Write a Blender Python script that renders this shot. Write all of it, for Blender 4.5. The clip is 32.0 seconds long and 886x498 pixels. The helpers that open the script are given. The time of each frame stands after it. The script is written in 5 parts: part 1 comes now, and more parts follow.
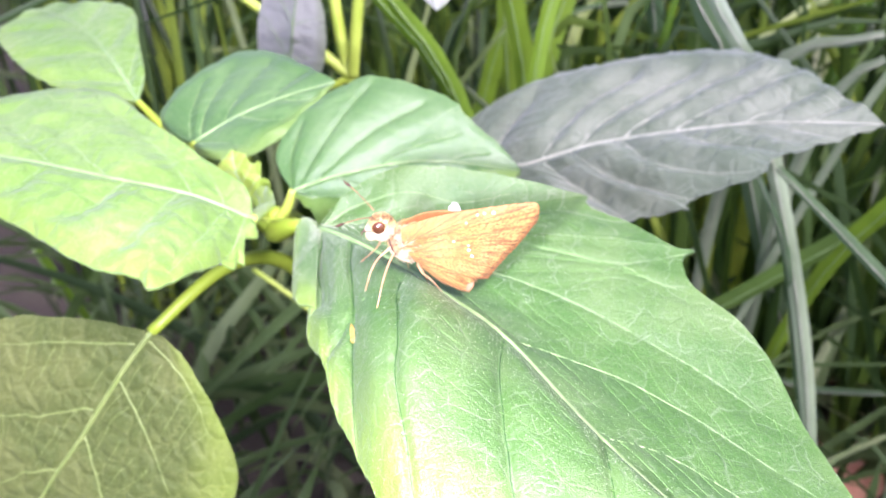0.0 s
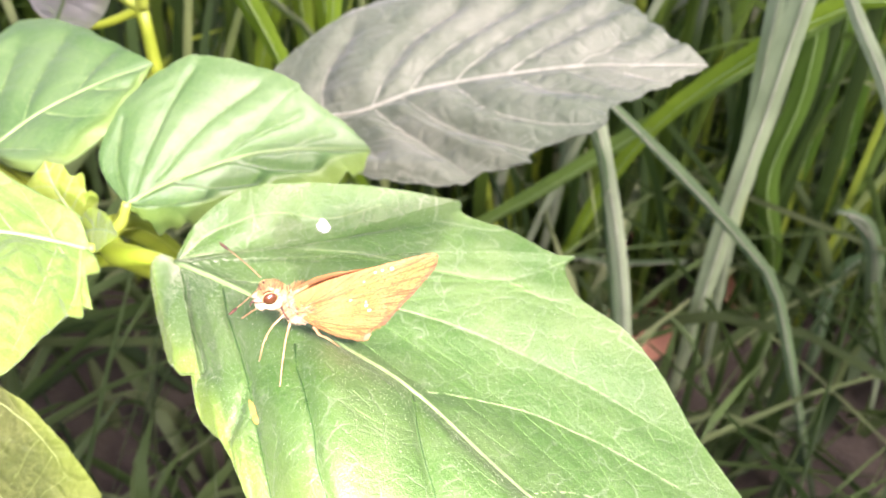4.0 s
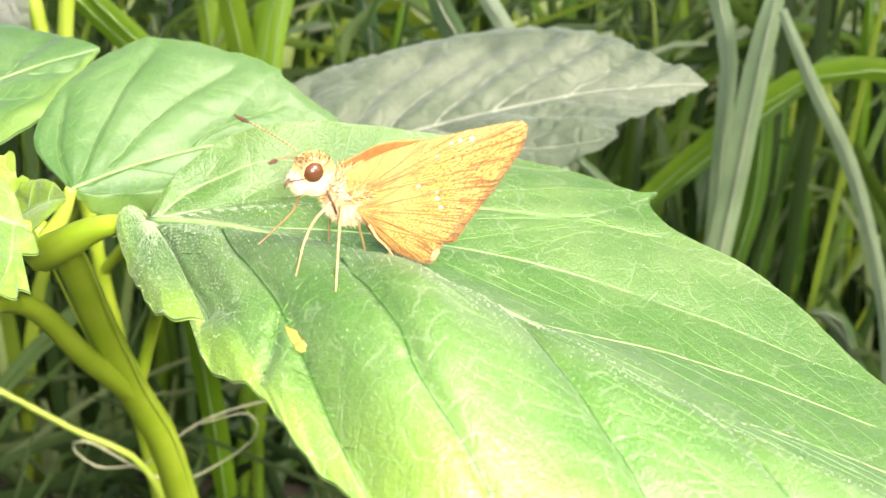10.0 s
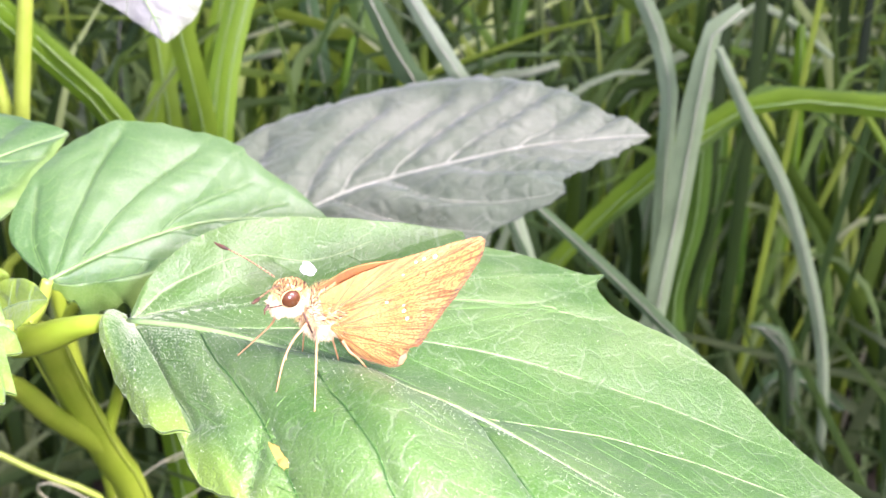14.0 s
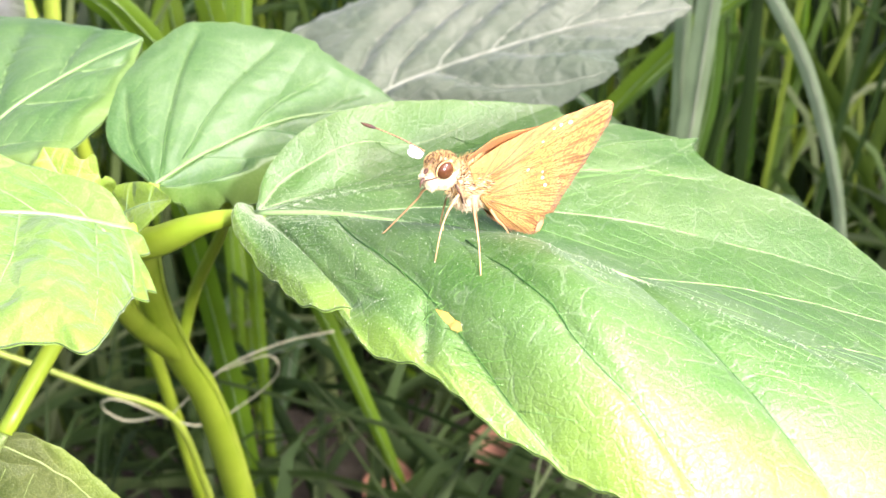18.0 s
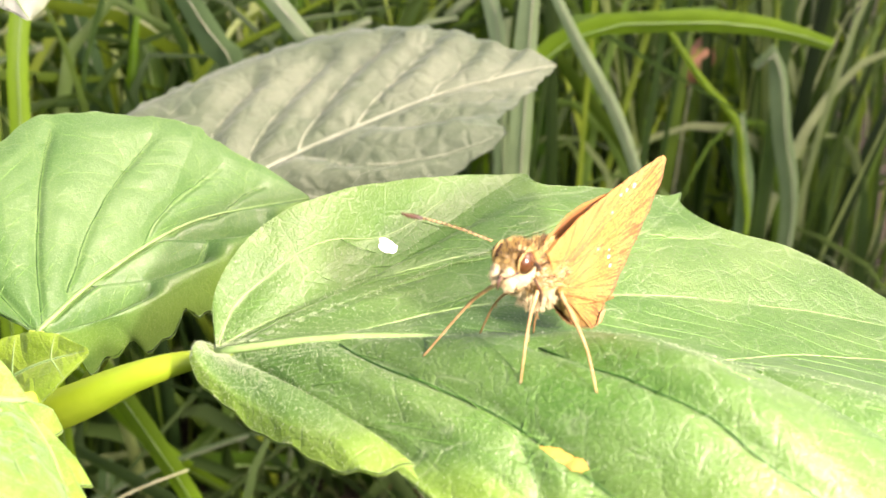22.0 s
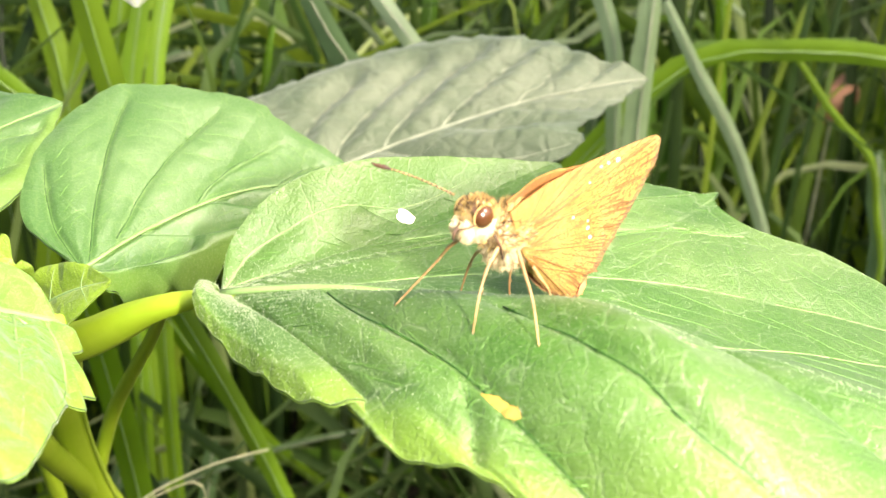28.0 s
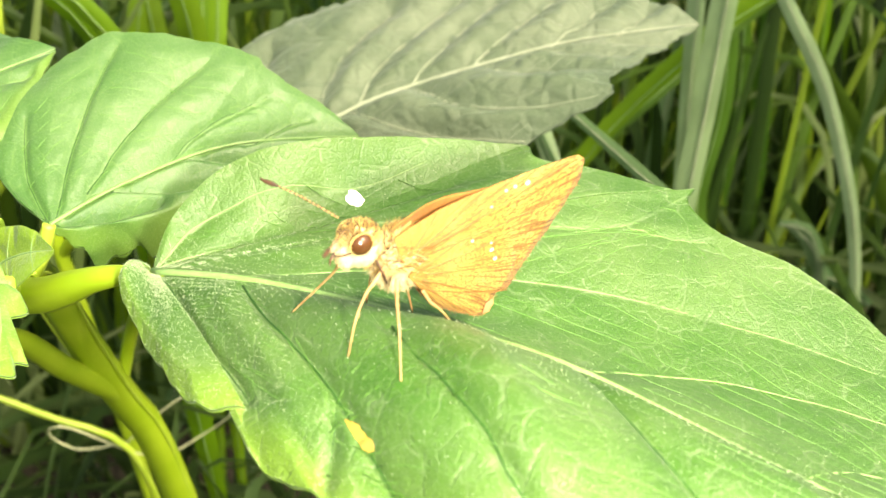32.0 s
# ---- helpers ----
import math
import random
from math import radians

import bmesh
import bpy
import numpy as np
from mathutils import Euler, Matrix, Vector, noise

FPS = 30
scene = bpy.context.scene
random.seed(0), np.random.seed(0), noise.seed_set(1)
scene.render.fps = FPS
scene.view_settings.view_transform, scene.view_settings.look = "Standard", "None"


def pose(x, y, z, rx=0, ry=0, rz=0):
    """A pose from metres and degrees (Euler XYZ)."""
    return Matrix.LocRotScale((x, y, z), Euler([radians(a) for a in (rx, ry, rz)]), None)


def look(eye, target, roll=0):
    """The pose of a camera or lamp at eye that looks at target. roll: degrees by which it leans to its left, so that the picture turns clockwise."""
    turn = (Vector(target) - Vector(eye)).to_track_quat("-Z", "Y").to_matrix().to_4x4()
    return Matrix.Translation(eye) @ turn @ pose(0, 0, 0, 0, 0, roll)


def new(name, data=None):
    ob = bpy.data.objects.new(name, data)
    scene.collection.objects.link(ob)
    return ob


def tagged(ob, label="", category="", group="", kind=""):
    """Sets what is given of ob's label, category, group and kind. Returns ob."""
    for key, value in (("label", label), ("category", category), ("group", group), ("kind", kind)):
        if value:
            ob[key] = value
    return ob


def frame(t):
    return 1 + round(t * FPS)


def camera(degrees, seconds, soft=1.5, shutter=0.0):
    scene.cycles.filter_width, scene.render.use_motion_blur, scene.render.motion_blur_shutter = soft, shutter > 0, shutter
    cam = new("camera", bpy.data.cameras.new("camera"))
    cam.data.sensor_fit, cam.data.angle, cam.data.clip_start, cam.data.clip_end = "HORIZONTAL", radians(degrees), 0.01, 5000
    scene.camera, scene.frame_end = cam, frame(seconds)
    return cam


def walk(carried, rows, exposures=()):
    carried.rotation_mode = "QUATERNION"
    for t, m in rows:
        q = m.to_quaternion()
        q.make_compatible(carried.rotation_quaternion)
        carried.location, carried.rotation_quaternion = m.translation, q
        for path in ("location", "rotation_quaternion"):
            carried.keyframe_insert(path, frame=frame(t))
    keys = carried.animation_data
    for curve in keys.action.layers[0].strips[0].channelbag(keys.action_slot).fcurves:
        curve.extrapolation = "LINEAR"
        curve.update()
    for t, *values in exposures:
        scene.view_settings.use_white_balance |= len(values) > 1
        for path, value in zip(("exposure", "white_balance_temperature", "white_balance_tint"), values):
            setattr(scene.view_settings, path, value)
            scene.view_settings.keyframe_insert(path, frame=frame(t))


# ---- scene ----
from mathutils import kdtree

# <path>
cam = camera(51.362, 32.0)
PATH = [
    (0, pose(0.02800, -0.10504, 0.26850, 58.050, 3.350, 21.698)),
    (0.5, pose(0.02763, -0.10662, 0.27673, 55.892, 2.474, 20.829)),
    (1, pose(0.01955, -0.10430, 0.27605, 53.144, 0.577, 18.811)),
    (1.5, pose(0.01942, -0.09923, 0.28153, 51.265, 0.299, 18.567)),
    (2, pose(0.01831, -0.09622, 0.28277, 48.962, 0.818, 16.932)),
    (2.5, pose(0.01464, -0.09439, 0.28766, 47.597, -0.941, 15.051)),
    (3, pose(0.01267, -0.09036, 0.28650, 46.694, -1.382, 13.412)),
    (3.5, pose(0.01104, -0.08825, 0.28700, 46.675, -1.612, 10.561)),
    (5.5, pose(0.00092, -0.08849, 0.28246, 51.725, 0.997, 0.781)),
    (6, pose(-0.00043, -0.09120, 0.27942, 54.859, 0.952, 1.054)),
    (6.5, pose(-0.00509, -0.09269, 0.26445, 59.737, 0.691, 0.676)),
    (7, pose(-0.00885, -0.09209, 0.25983, 61.414, -1.011, -0.817)),
    (7.5, pose(-0.00928, -0.09134, 0.25334, 62.724, -0.846, -1.787)),
    (8, pose(-0.01057, -0.08956, 0.24704, 62.347, -1.084, -1.774)),
    (8.5, pose(-0.00952, -0.08951, 0.24135, 61.930, -1.754, -1.937)),
    (9, pose(-0.00920, -0.08730, 0.24106, 62.329, -1.478, -1.109)),
    (9.5, pose(-0.01004, -0.08760, 0.24052, 62.579, -1.072, -1.301)),
    (10, pose(-0.00993, -0.08731, 0.24020, 62.585, -1.440, -0.893)),
    (10.5, pose(-0.00836, -0.08590, 0.24484, 61.298, -2.046, -0.458)),
    (11, pose(-0.00900, -0.08493, 0.24615, 61.388, -2.098, -0.563)),
    (11.5, pose(-0.00906, -0.08565, 0.24666, 61.609, -1.544, -1.117)),
    (12, pose(-0.00981, -0.08600, 0.24559, 61.915, -0.886, -2.411)),
    (12.5, pose(-0.01125, -0.08769, 0.24665, 61.812, -1.038, -3.527)),
    (13, pose(-0.01074, -0.08845, 0.24637, 62.375, -0.630, -3.871)),
    (13.5, pose(-0.01058, -0.08811, 0.25134, 61.827, -1.298, -3.521)),
    (15.5, pose(-0.02163, -0.09099, 0.25483, 62.872, -1.723, -8.284)),
    (16, pose(-0.02428, -0.09255, 0.25163, 60.934, -0.821, -9.029)),
    (16.5, pose(-0.02555, -0.09436, 0.25075, 58.842, 0.363, -8.720)),
    (17, pose(-0.02562, -0.09138, 0.24919, 57.609, 0.652, -7.898)),
    (17.5, pose(-0.02654, -0.09093, 0.25116, 56.812, 0.817, -7.896)),
    (18, pose(-0.02789, -0.09084, 0.25136, 56.337, 1.100, -7.828)),
    (18.5, pose(-0.02877, -0.09033, 0.25264, 56.154, 1.479, -8.204)),
    (19, pose(-0.02970, -0.08601, 0.25012, 55.899, 0.807, -11.457)),
    (19.5, pose(-0.02935, -0.08270, 0.25117, 56.211, 0.708, -13.217)),
    (20, pose(-0.03314, -0.08502, 0.25372, 58.473, -0.235, -15.606)),
    (20.5, pose(-0.03463, -0.07892, 0.25012, 58.387, -0.144, -17.660)),
    (21, pose(-0.03419, -0.07561, 0.25074, 58.871, 0.108, -19.788)),
    (21.5, pose(-0.04101, -0.07026, 0.24681, 60.385, -0.945, -23.464)),
    (22, pose(-0.04729, -0.06589, 0.24253, 61.257, -0.446, -25.118)),
    (22.5, pose(-0.04695, -0.06506, 0.24193, 61.324, -0.583, -25.124)),
    (23, pose(-0.04490, -0.06659, 0.24068, 60.949, -0.527, -24.332)),
    (23.5, pose(-0.04392, -0.06959, 0.24059, 60.625, -0.008, -23.850)),
    (24, pose(-0.04189, -0.06904, 0.24145, 60.293, 0.278, -22.675)),
    (24.5, pose(-0.04269, -0.06976, 0.24186, 60.362, 0.154, -22.413)),
    (26.5, pose(-0.04473, -0.07013, 0.23932, 61.272, 0.005, -21.403)),
    (27, pose(-0.04467, -0.07045, 0.24013, 62.269, -0.570, -20.136)),
    (27.5, pose(-0.04160, -0.07275, 0.23998, 63.311, -0.389, -17.974)),
    (28, pose(-0.03664, -0.07590, 0.23886, 63.360, 0.032, -14.770)),
    (28.5, pose(-0.03172, -0.07712, 0.23993, 62.311, 0.803, -12.000)),
    (29, pose(-0.03077, -0.07508, 0.24005, 60.889, 0.406, -10.402)),
    (29.5, pose(-0.02840, -0.07378, 0.23963, 58.626, -0.178, -9.557)),
    (30, pose(-0.02794, -0.07253, 0.23899, 55.965, 0.102, -9.546)),
    (30.5, pose(-0.02480, -0.07139, 0.24249, 55.104, -0.238, -8.876)),
    (31, pose(-0.02381, -0.07307, 0.24275, 55.473, -0.082, -9.093)),
    (31.5, pose(-0.02149, -0.07148, 0.24444, 55.655, 0.078, -8.091)),
    (32, pose(-0.01881, -0.07318, 0.24752, 56.033, -0.040, -6.321)),
]
# </path>

# exposure and white balance follow the phone's own changes
walk(cam, PATH, exposures=[(0, 1.11, 5500, 49), (3, 1.28, 6050, 48), (6, 1.42, 6350, 51), (8, 1.37, 6050, 49), (9, 1.02, 5850, 5), (10, 1.12, 6650, 19), (12, 1.17, 6300, 35), (13, 1.17, 5750, 42), (16, 1.22, 5850, 50), (18, 1.17, 6050, 33), (20, 1.27, 6350, 43), (22, 1.17, 7250, 27), (24, 1.15, 5950, 1), (27, 1.11, 6800, 2), (28, 1.16, 7100, 16), (29, 1.11, 7000, 10), (30, 0.98, 6700, -16), (31, 0.97, 6700, -14), (32, 1.11, 7900, 2)])
cam.data.dof.use_dof = True
cam.data.dof.focus_distance = 0.088
cam.data.dof.aperture_fstop = 52.0

# ---- light ----
SUN_EL, SUN_AZ = 52.0, 126.0          # degrees; azimuth from +y towards +x
world = bpy.data.worlds.new("world")
scene.world = world
world.use_nodes = True
wn = world.node_tree
sky = wn.nodes.new("ShaderNodeTexSky")
sky.sky_type = "NISHITA"
sky.sun_disc = False
sky.sun_elevation = radians(SUN_EL)
sky.sun_rotation = radians(SUN_AZ)
sky.air_density, sky.dust_density, sky.ozone_density = 1.0, 6.0, 1.0
wn.nodes["Background"].inputs["Strength"].default_value = 0.15
wn.links.new(sky.outputs["Color"], wn.nodes["Background"].inputs["Color"])
sun_data = bpy.data.lights.new("sun", "SUN")
sun_data.energy, sun_data.angle, sun_data.color = 3.0, radians(18.0), (1.0, 0.93, 0.82)
sun = new("sun", sun_data)
sx = math.sin(radians(SUN_AZ)) * math.cos(radians(SUN_EL))
sy = math.cos(radians(SUN_AZ)) * math.cos(radians(SUN_EL))
sun.matrix_world = look((sx * 3, sy * 3, math.sin(radians(SUN_EL)) * 3), (0, 0, 0.2))

# the phone's torch: it throws the butterfly's shadow back onto the leaf and shines in its eye
torch_data = bpy.data.lights.new("phone_torch", "POINT")
torch_data.energy, torch_data.shadow_soft_size, torch_data.color = 0.60, 0.004, (1.0, 0.97, 0.92)
torch = new("phone_torch", torch_data)
torch.location = (-0.003, -0.092, 0.247)


# ---- materials ----
def mat_new(name):
    m = bpy.data.materials.new(name)
    m.use_nodes = True
    nt = m.node_tree
    return m, nt, nt.nodes["Principled BSDF"]


def nd(nt, kind, **vals):
    n = nt.nodes.new(kind)
    for k, v in vals.items():
        n.inputs[k.replace("_", " ")].default_value = v
    return n


def mix_rgb(nt, fac, a, b, mode="MIX"):
    n = nt.nodes.new("ShaderNodeMix")
    n.data_type, n.blend_type = "RGBA", mode
    for sock, v in ((n.inputs["Factor"], fac), (n.inputs["A"], a), (n.inputs["B"], b)):
        if hasattr(v, "is_linked"):
            nt.links.new(v, sock)
        elif isinstance(v, (int, float)):
            sock.default_value = v
        else:
            sock.default_value = (*v, 1) if len(v) == 3 else v
    return n.outputs["Result"]


def calc(nt, op, a, b=0.0, clamp=False):
    n = nt.nodes.new("ShaderNodeMath")
    n.operation, n.use_clamp = op, clamp
    for sock, v in zip(n.inputs, (a, b)):
        if hasattr(v, "is_linked"):
            nt.links.new(v, sock)
        else:
            sock.default_value = v
    return n.outputs[0]


def ramp(nt, val, lo, hi, a=0.0, b=1.0):
    n = nt.nodes.new("ShaderNodeMapRange")
    n.interpolation_type = "SMOOTHSTEP"
    nt.links.new(val, n.inputs["Value"])
    for k, v in zip(("From Min", "From Max", "To Min", "To Max"), (lo, hi, a, b)):
        n.inputs[k].default_value = v
    return n.outputs["Result"]


def noise_tex(nt, vec, scale, detail=4.0, rough=0.55):
    n = nd(nt, "ShaderNodeTexNoise", Scale=scale, Detail=detail, Roughness=rough)
    if vec is not None:
        nt.links.new(vec, n.inputs["Vector"])
    return n.outputs["Fac"]


def bump(nt, height, strength, dist, bsdf, normal=None):
    n = nd(nt, "ShaderNodeBump", Strength=strength, Distance=dist)
    nt.links.new(height, n.inputs["Height"])
    if normal is not None:
        nt.links.new(normal, n.inputs["Normal"])
    nt.links.new(n.outputs["Normal"], bsdf.inputs["Normal"])
    return n.outputs["Normal"]


def see_through(nt, bsdf, color, amount):
    """A share of the light passes through, as in a thin leaf."""
    tr = nt.nodes.new("ShaderNodeBsdfTranslucent")
    nt.links.new(color, tr.inputs["Color"])
    mx = nt.nodes.new("ShaderNodeMixShader")
    mx.inputs[0].default_value = amount
    nt.links.new(bsdf.outputs[0], mx.inputs[1])
    nt.links.new(tr.outputs[0], mx.inputs[2])
    nt.links.new(mx.outputs[0], nt.nodes["Material Output"].inputs["Surface"])


def leaf_mat(name, green, pale, vein, rough=0.42, through_light=0.3, sheen=0.25, net=900.0, ladder=0.20, relief=0.4, quilt=0.0004, cells=240.0, margin=0.35, gloss=0.34, speck=1.0):
    """Leaf skin: u grows with the distance from the veins, v runs from the midrib to the margin."""
    m, nt, p = mat_new(name)
    obj = nt.nodes.new("ShaderNodeTexCoord").outputs["Object"]
    uvn = nt.nodes.new("ShaderNodeUVMap")
    uvn.uv_map = "veins"
    sep = nt.nodes.new("ShaderNodeSeparateXYZ")
    nt.links.new(uvn.outputs[0], sep.inputs[0])
    wob = calc(nt, "MULTIPLY", calc(nt, "SUBTRACT", noise_tex(nt, obj, 160.0, 2.0), 0.5), 0.03)
    u = calc(nt, "ADD", sep.outputs[0], wob)
    far = calc(nt, "ABSOLUTE", calc(nt, "SUBTRACT", calc(nt, "FRACT", calc(nt, "ADD", u, 0.5)), 0.5))
    line = ramp(nt, far, 0.01, 0.04, 1.0, 0.0)
    blotch = ramp(nt, noise_tex(nt, obj, 70.0, 3.0), 0.35, 0.7)
    fine = ramp(nt, noise_tex(nt, obj, 1500.0, 4.0, 0.7), 0.3, 0.75)
    dots = ramp(nt, noise_tex(nt, obj, 3600.0, 2.0), 0.52, 0.66)
    vor = nd(nt, "ShaderNodeTexVoronoi", Scale=net * 0.35)
    vor.feature = "DISTANCE_TO_EDGE"
    nt.links.new(obj, vor.inputs["Vector"])
    web = ramp(nt, vor.outputs["Distance"], 0.0, 0.06, 1.0, 0.0)
    c = mix_rgb(nt, blotch, green, pale)
    c = mix_rgb(nt, calc(nt, "MULTIPLY", fine, 0.22), c, pale)
    c = mix_rgb(nt, calc(nt, "MULTIPLY", web, 0.10 * speck), c, vein)
    c = mix_rgb(nt, calc(nt, "MULTIPLY", line, 0.22), c, vein)
    p.inputs["Roughness"].default_value = rough
    p.inputs["Specular IOR Level"].default_value = gloss
    p.inputs["Sheen Weight"].default_value = sheen
    p.inputs["Sheen Roughness"].default_value = 0.40
    p.inputs["Sheen Tint"].default_value = (0.85, 1.0, 0.92, 1)
    lad = nd(nt, "ShaderNodeTexVoronoi", Scale=cells)
    lad.feature = "DISTANCE_TO_EDGE"
    warp = nd(nt, "ShaderNodeTexNoise", Scale=180.0, Detail=2.0)
    nt.links.new(obj, warp.inputs["Vector"])
    add = nt.nodes.new("ShaderNodeVectorMath")
    add.operation = "MULTIPLY_ADD"
    nt.links.new(warp.outputs["Color"], add.inputs[0])
    add.inputs[1].default_value = (0.004, 0.004, 0.004)
    nt.links.new(obj, add.inputs[2])
    nt.links.new(add.outputs[0], lad.inputs["Vector"])
    broken = ramp(nt, noise_tex(nt, obj, 420.0, 2.0), 0.40, 0.60)
    rung = calc(nt, "MULTIPLY", ramp(nt, lad.outputs["Distance"], 0.0, 0.04, 1.0, 0.0), broken)
    pillow = ramp(nt, lad.outputs["Distance"], 0.0, 0.32)
    vor2 = nd(nt, "ShaderNodeTexVoronoi", Scale=net * 1.3)
    vor2.feature = "DISTANCE_TO_EDGE"
    nt.links.new(obj, vor2.inputs["Vector"])
    web2 = ramp(nt, vor2.outputs["Distance"], 0.0, 0.12, 1.0, 0.0)
    c = mix_rgb(nt, calc(nt, "MULTIPLY", rung, ladder), c, vein)
    c = mix_rgb(nt, calc(nt, "MULTIPLY", dots, 0.16 * speck), c, vein)
    # light shining through the margin, put into the colour as a yellow-green rim
    lit_edge = calc(nt, "MULTIPLY", ramp(nt, sep.outputs[1], 0.62, 1.0), ramp(nt, noise_tex(nt, obj, 90.0, 2.0), 0.1, 0.5))
    c = mix_rgb(nt, calc(nt, "MULTIPLY", lit_edge, margin), c, (0.24, 0.38, 0.03))
    dust = ramp(nt, noise_tex(nt, obj, 7500.0, 1.0), 0.55, 0.7)
    c = mix_rgb(nt, calc(nt, "MULTIPLY", dust, 0.08), c, (0.62, 0.66, 0.55))
    nt.links.new(c, p.inputs["Base Color"])
    h = calc(nt, "ADD", calc(nt, "MULTIPLY", fine, 0.5), calc(nt, "ADD", calc(nt, "MULTIPLY", web, -0.35), calc(nt, "SUBTRACT", calc(nt, "MULTIPLY", web2, -0.3), calc(nt, "MULTIPLY", rung, 0.5))))
    swell = nd(nt, "ShaderNodeBump", Strength=0.55, Distance=quilt)
    nt.links.new(pillow, swell.inputs["Height"])
    bump(nt, calc(nt, "ADD", h, calc(nt, "MULTIPLY", dots, 0.45)), relief, 0.00016, p, swell.outputs["Normal"])
    see_through(nt, p, c, through_light)
    return m


def plain_mat(name, a, b, scale, rough=0.5, bump_h=0.0, metal=0.0, thin=0.0, detail=4.0):
    m, nt, p = mat_new(name)
    obj = nt.nodes.new("ShaderNodeTexCoord").outputs["Object"]
    f = ramp(nt, noise_tex(nt, obj, scale, detail), 0.3, 0.7)
    g = noise_tex(nt, obj, scale * 9, 2.0)
    c = mix_rgb(nt, calc(nt, "MULTIPLY", calc(nt, "ADD", f, calc(nt, "MULTIPLY", g, 0.4)), 0.75, True), a, b)
    nt.links.new(c, p.inputs["Base Color"])
    p.inputs["Roughness"].default_value = rough
    p.inputs["Metallic"].default_value = metal
    if bump_h:
        bump(nt, g, 0.5, bump_h, p)
    if thin:
        see_through(nt, p, c, thin)
    return m


def grass_mat(name, cols, rough=0.5, single=False):
    m, nt, p = mat_new(name)
    geo = nt.nodes.new("ShaderNodeNewGeometry")
    obj = nt.nodes.new("ShaderNodeTexCoord").outputs["Object"]
    rp = nt.nodes.new("ShaderNodeValToRGB")
    rp.color_ramp.interpolation = "LINEAR"
    e = rp.color_ramp.elements
    for i, col in enumerate(cols):
        el = e[i] if i < 2 else e.new(1.0)
        el.position = i / (len(cols) - 1)
        el.color = (*col, 1)
    info = nt.nodes.new("ShaderNodeObjectInfo")
    nt.links.new(info.outputs["Random"] if single else geo.outputs["Random Per Island"], rp.inputs["Fac"])
    n1 = ramp(nt, noise_tex(nt, obj, 60.0, 3.0), 0.3, 0.8)
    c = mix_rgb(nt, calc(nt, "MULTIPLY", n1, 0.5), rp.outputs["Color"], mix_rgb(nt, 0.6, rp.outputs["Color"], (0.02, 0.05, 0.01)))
    nt.links.new(c, p.inputs["Base Color"])
    p.inputs["Roughness"].default_value = rough
    bump(nt, noise_tex(nt, obj, 1200.0, 2.0), 0.2, 0.0003, p)
    see_through(nt, p, c, 0.45)
    return m


M_LEAF = leaf_mat("leaf_green", (0.044, 0.138, 0.012), (0.096, 0.194, 0.040), (0.34, 0.43, 0.25), 0.43, 0.32, 0.10, 900.0, 0.22, 0.48, 0.0001, 240.0, 0.45, 0.6, 0.5)
M_LEAF_SOFT = leaf_mat("leaf_soft_green", (0.054, 0.150, 0.028), (0.098, 0.200, 0.060), (0.24, 0.38, 0.11), 0.42, 0.30, 0.15, 900.0, 0.15, 0.25, 0.00008, 240.0, 0.35, 0.5, 0.6)
M_LEAF_DUSTY = leaf_mat("leaf_grey_green", (0.068, 0.102, 0.052), (0.126, 0.160, 0.098), (0.34, 0.38, 0.27), 0.42, 0.12, 0.2, 1400.0, 0.14, 0.5, 0.0003, 270.0, 0.0, 0.34, 0.5)
M_LEAF_YOUNG = leaf_mat("leaf_young", (0.128, 0.275, 0.034), (0.195, 0.350, 0.070), (0.42, 0.54, 0.20), 0.5, 0.35)
M_LEAF_BUD = leaf_mat("leaf_bud", (0.180, 0.320, 0.018), (0.260, 0.400, 0.045), (0.45, 0.55, 0.14), 0.45, 0.4)
M_VEIN_OLIVE = plain_mat("vein_olive", (0.12, 0.19, 0.035), (0.19, 0.26, 0.07), 300.0, 0.5, 0.0002)
# olive hue of the lower leaf, darkened so the colour holds its shade too
M_LEAF_SHADE = leaf_mat("leaf_olive_shaded", (0.054, 0.086, 0.012), (0.090, 0.120, 0.024), (0.28, 0.33, 0.10), 0.55, 0.2, 0.05)
M_VEIN = plain_mat("vein_pale", (0.14, 0.265, 0.070), (0.23, 0.355, 0.130), 300.0, 0.5, 0.0002)
# dark copy of the vein colour: the shade inside vein grooves is painted in
M_VEIN_GROOVE_SHADE = plain_mat("vein_groove_shade", (0.010, 0.060, 0.004), (0.026, 0.100, 0.010), 300.0, 0.5, 0.0002)
M_VEIN_FINE = plain_mat("vein_fine", (0.070, 0.190, 0.024), (0.110, 0.240, 0.048), 300.0, 0.5, 0.0002)
M_VEIN_GREY = plain_mat("vein_grey", (0.25, 0.29, 0.19), (0.35, 0.38, 0.28), 300.0, 0.5, 0.0002)
M_VEIN_DUST = plain_mat("vein_dust", (0.17, 0.20, 0.14), (0.25, 0.28, 0.21), 300.0, 0.5, 0.0002)
M_STEM = plain_mat("stem_green", (0.205, 0.315, 0.012), (0.280, 0.385, 0.026), 120.0, 0.42, 0.00004)
M_STEM_YELLOW = plain_mat("stem_yellow_green", (0.250, 0.370, 0.024), (0.340, 0.450, 0.060), 120.0, 0.45, 0.00004)
M_HAIR = plain_mat("leaf_hair", (0.40, 0.50, 0.30), (0.56, 0.64, 0.46), 900.0, 0.6, 0.0, 0.0, 0.3)
M_SPECK = plain_mat("dropping_white", (0.75, 0.75, 0.72), (0.85, 0.85, 0.83), 2000.0, 0.7)
M_SCAR = plain_mat("scar_yellow", (0.46, 0.33, 0.05), (0.34, 0.17, 0.03), 900.0, 0.6)
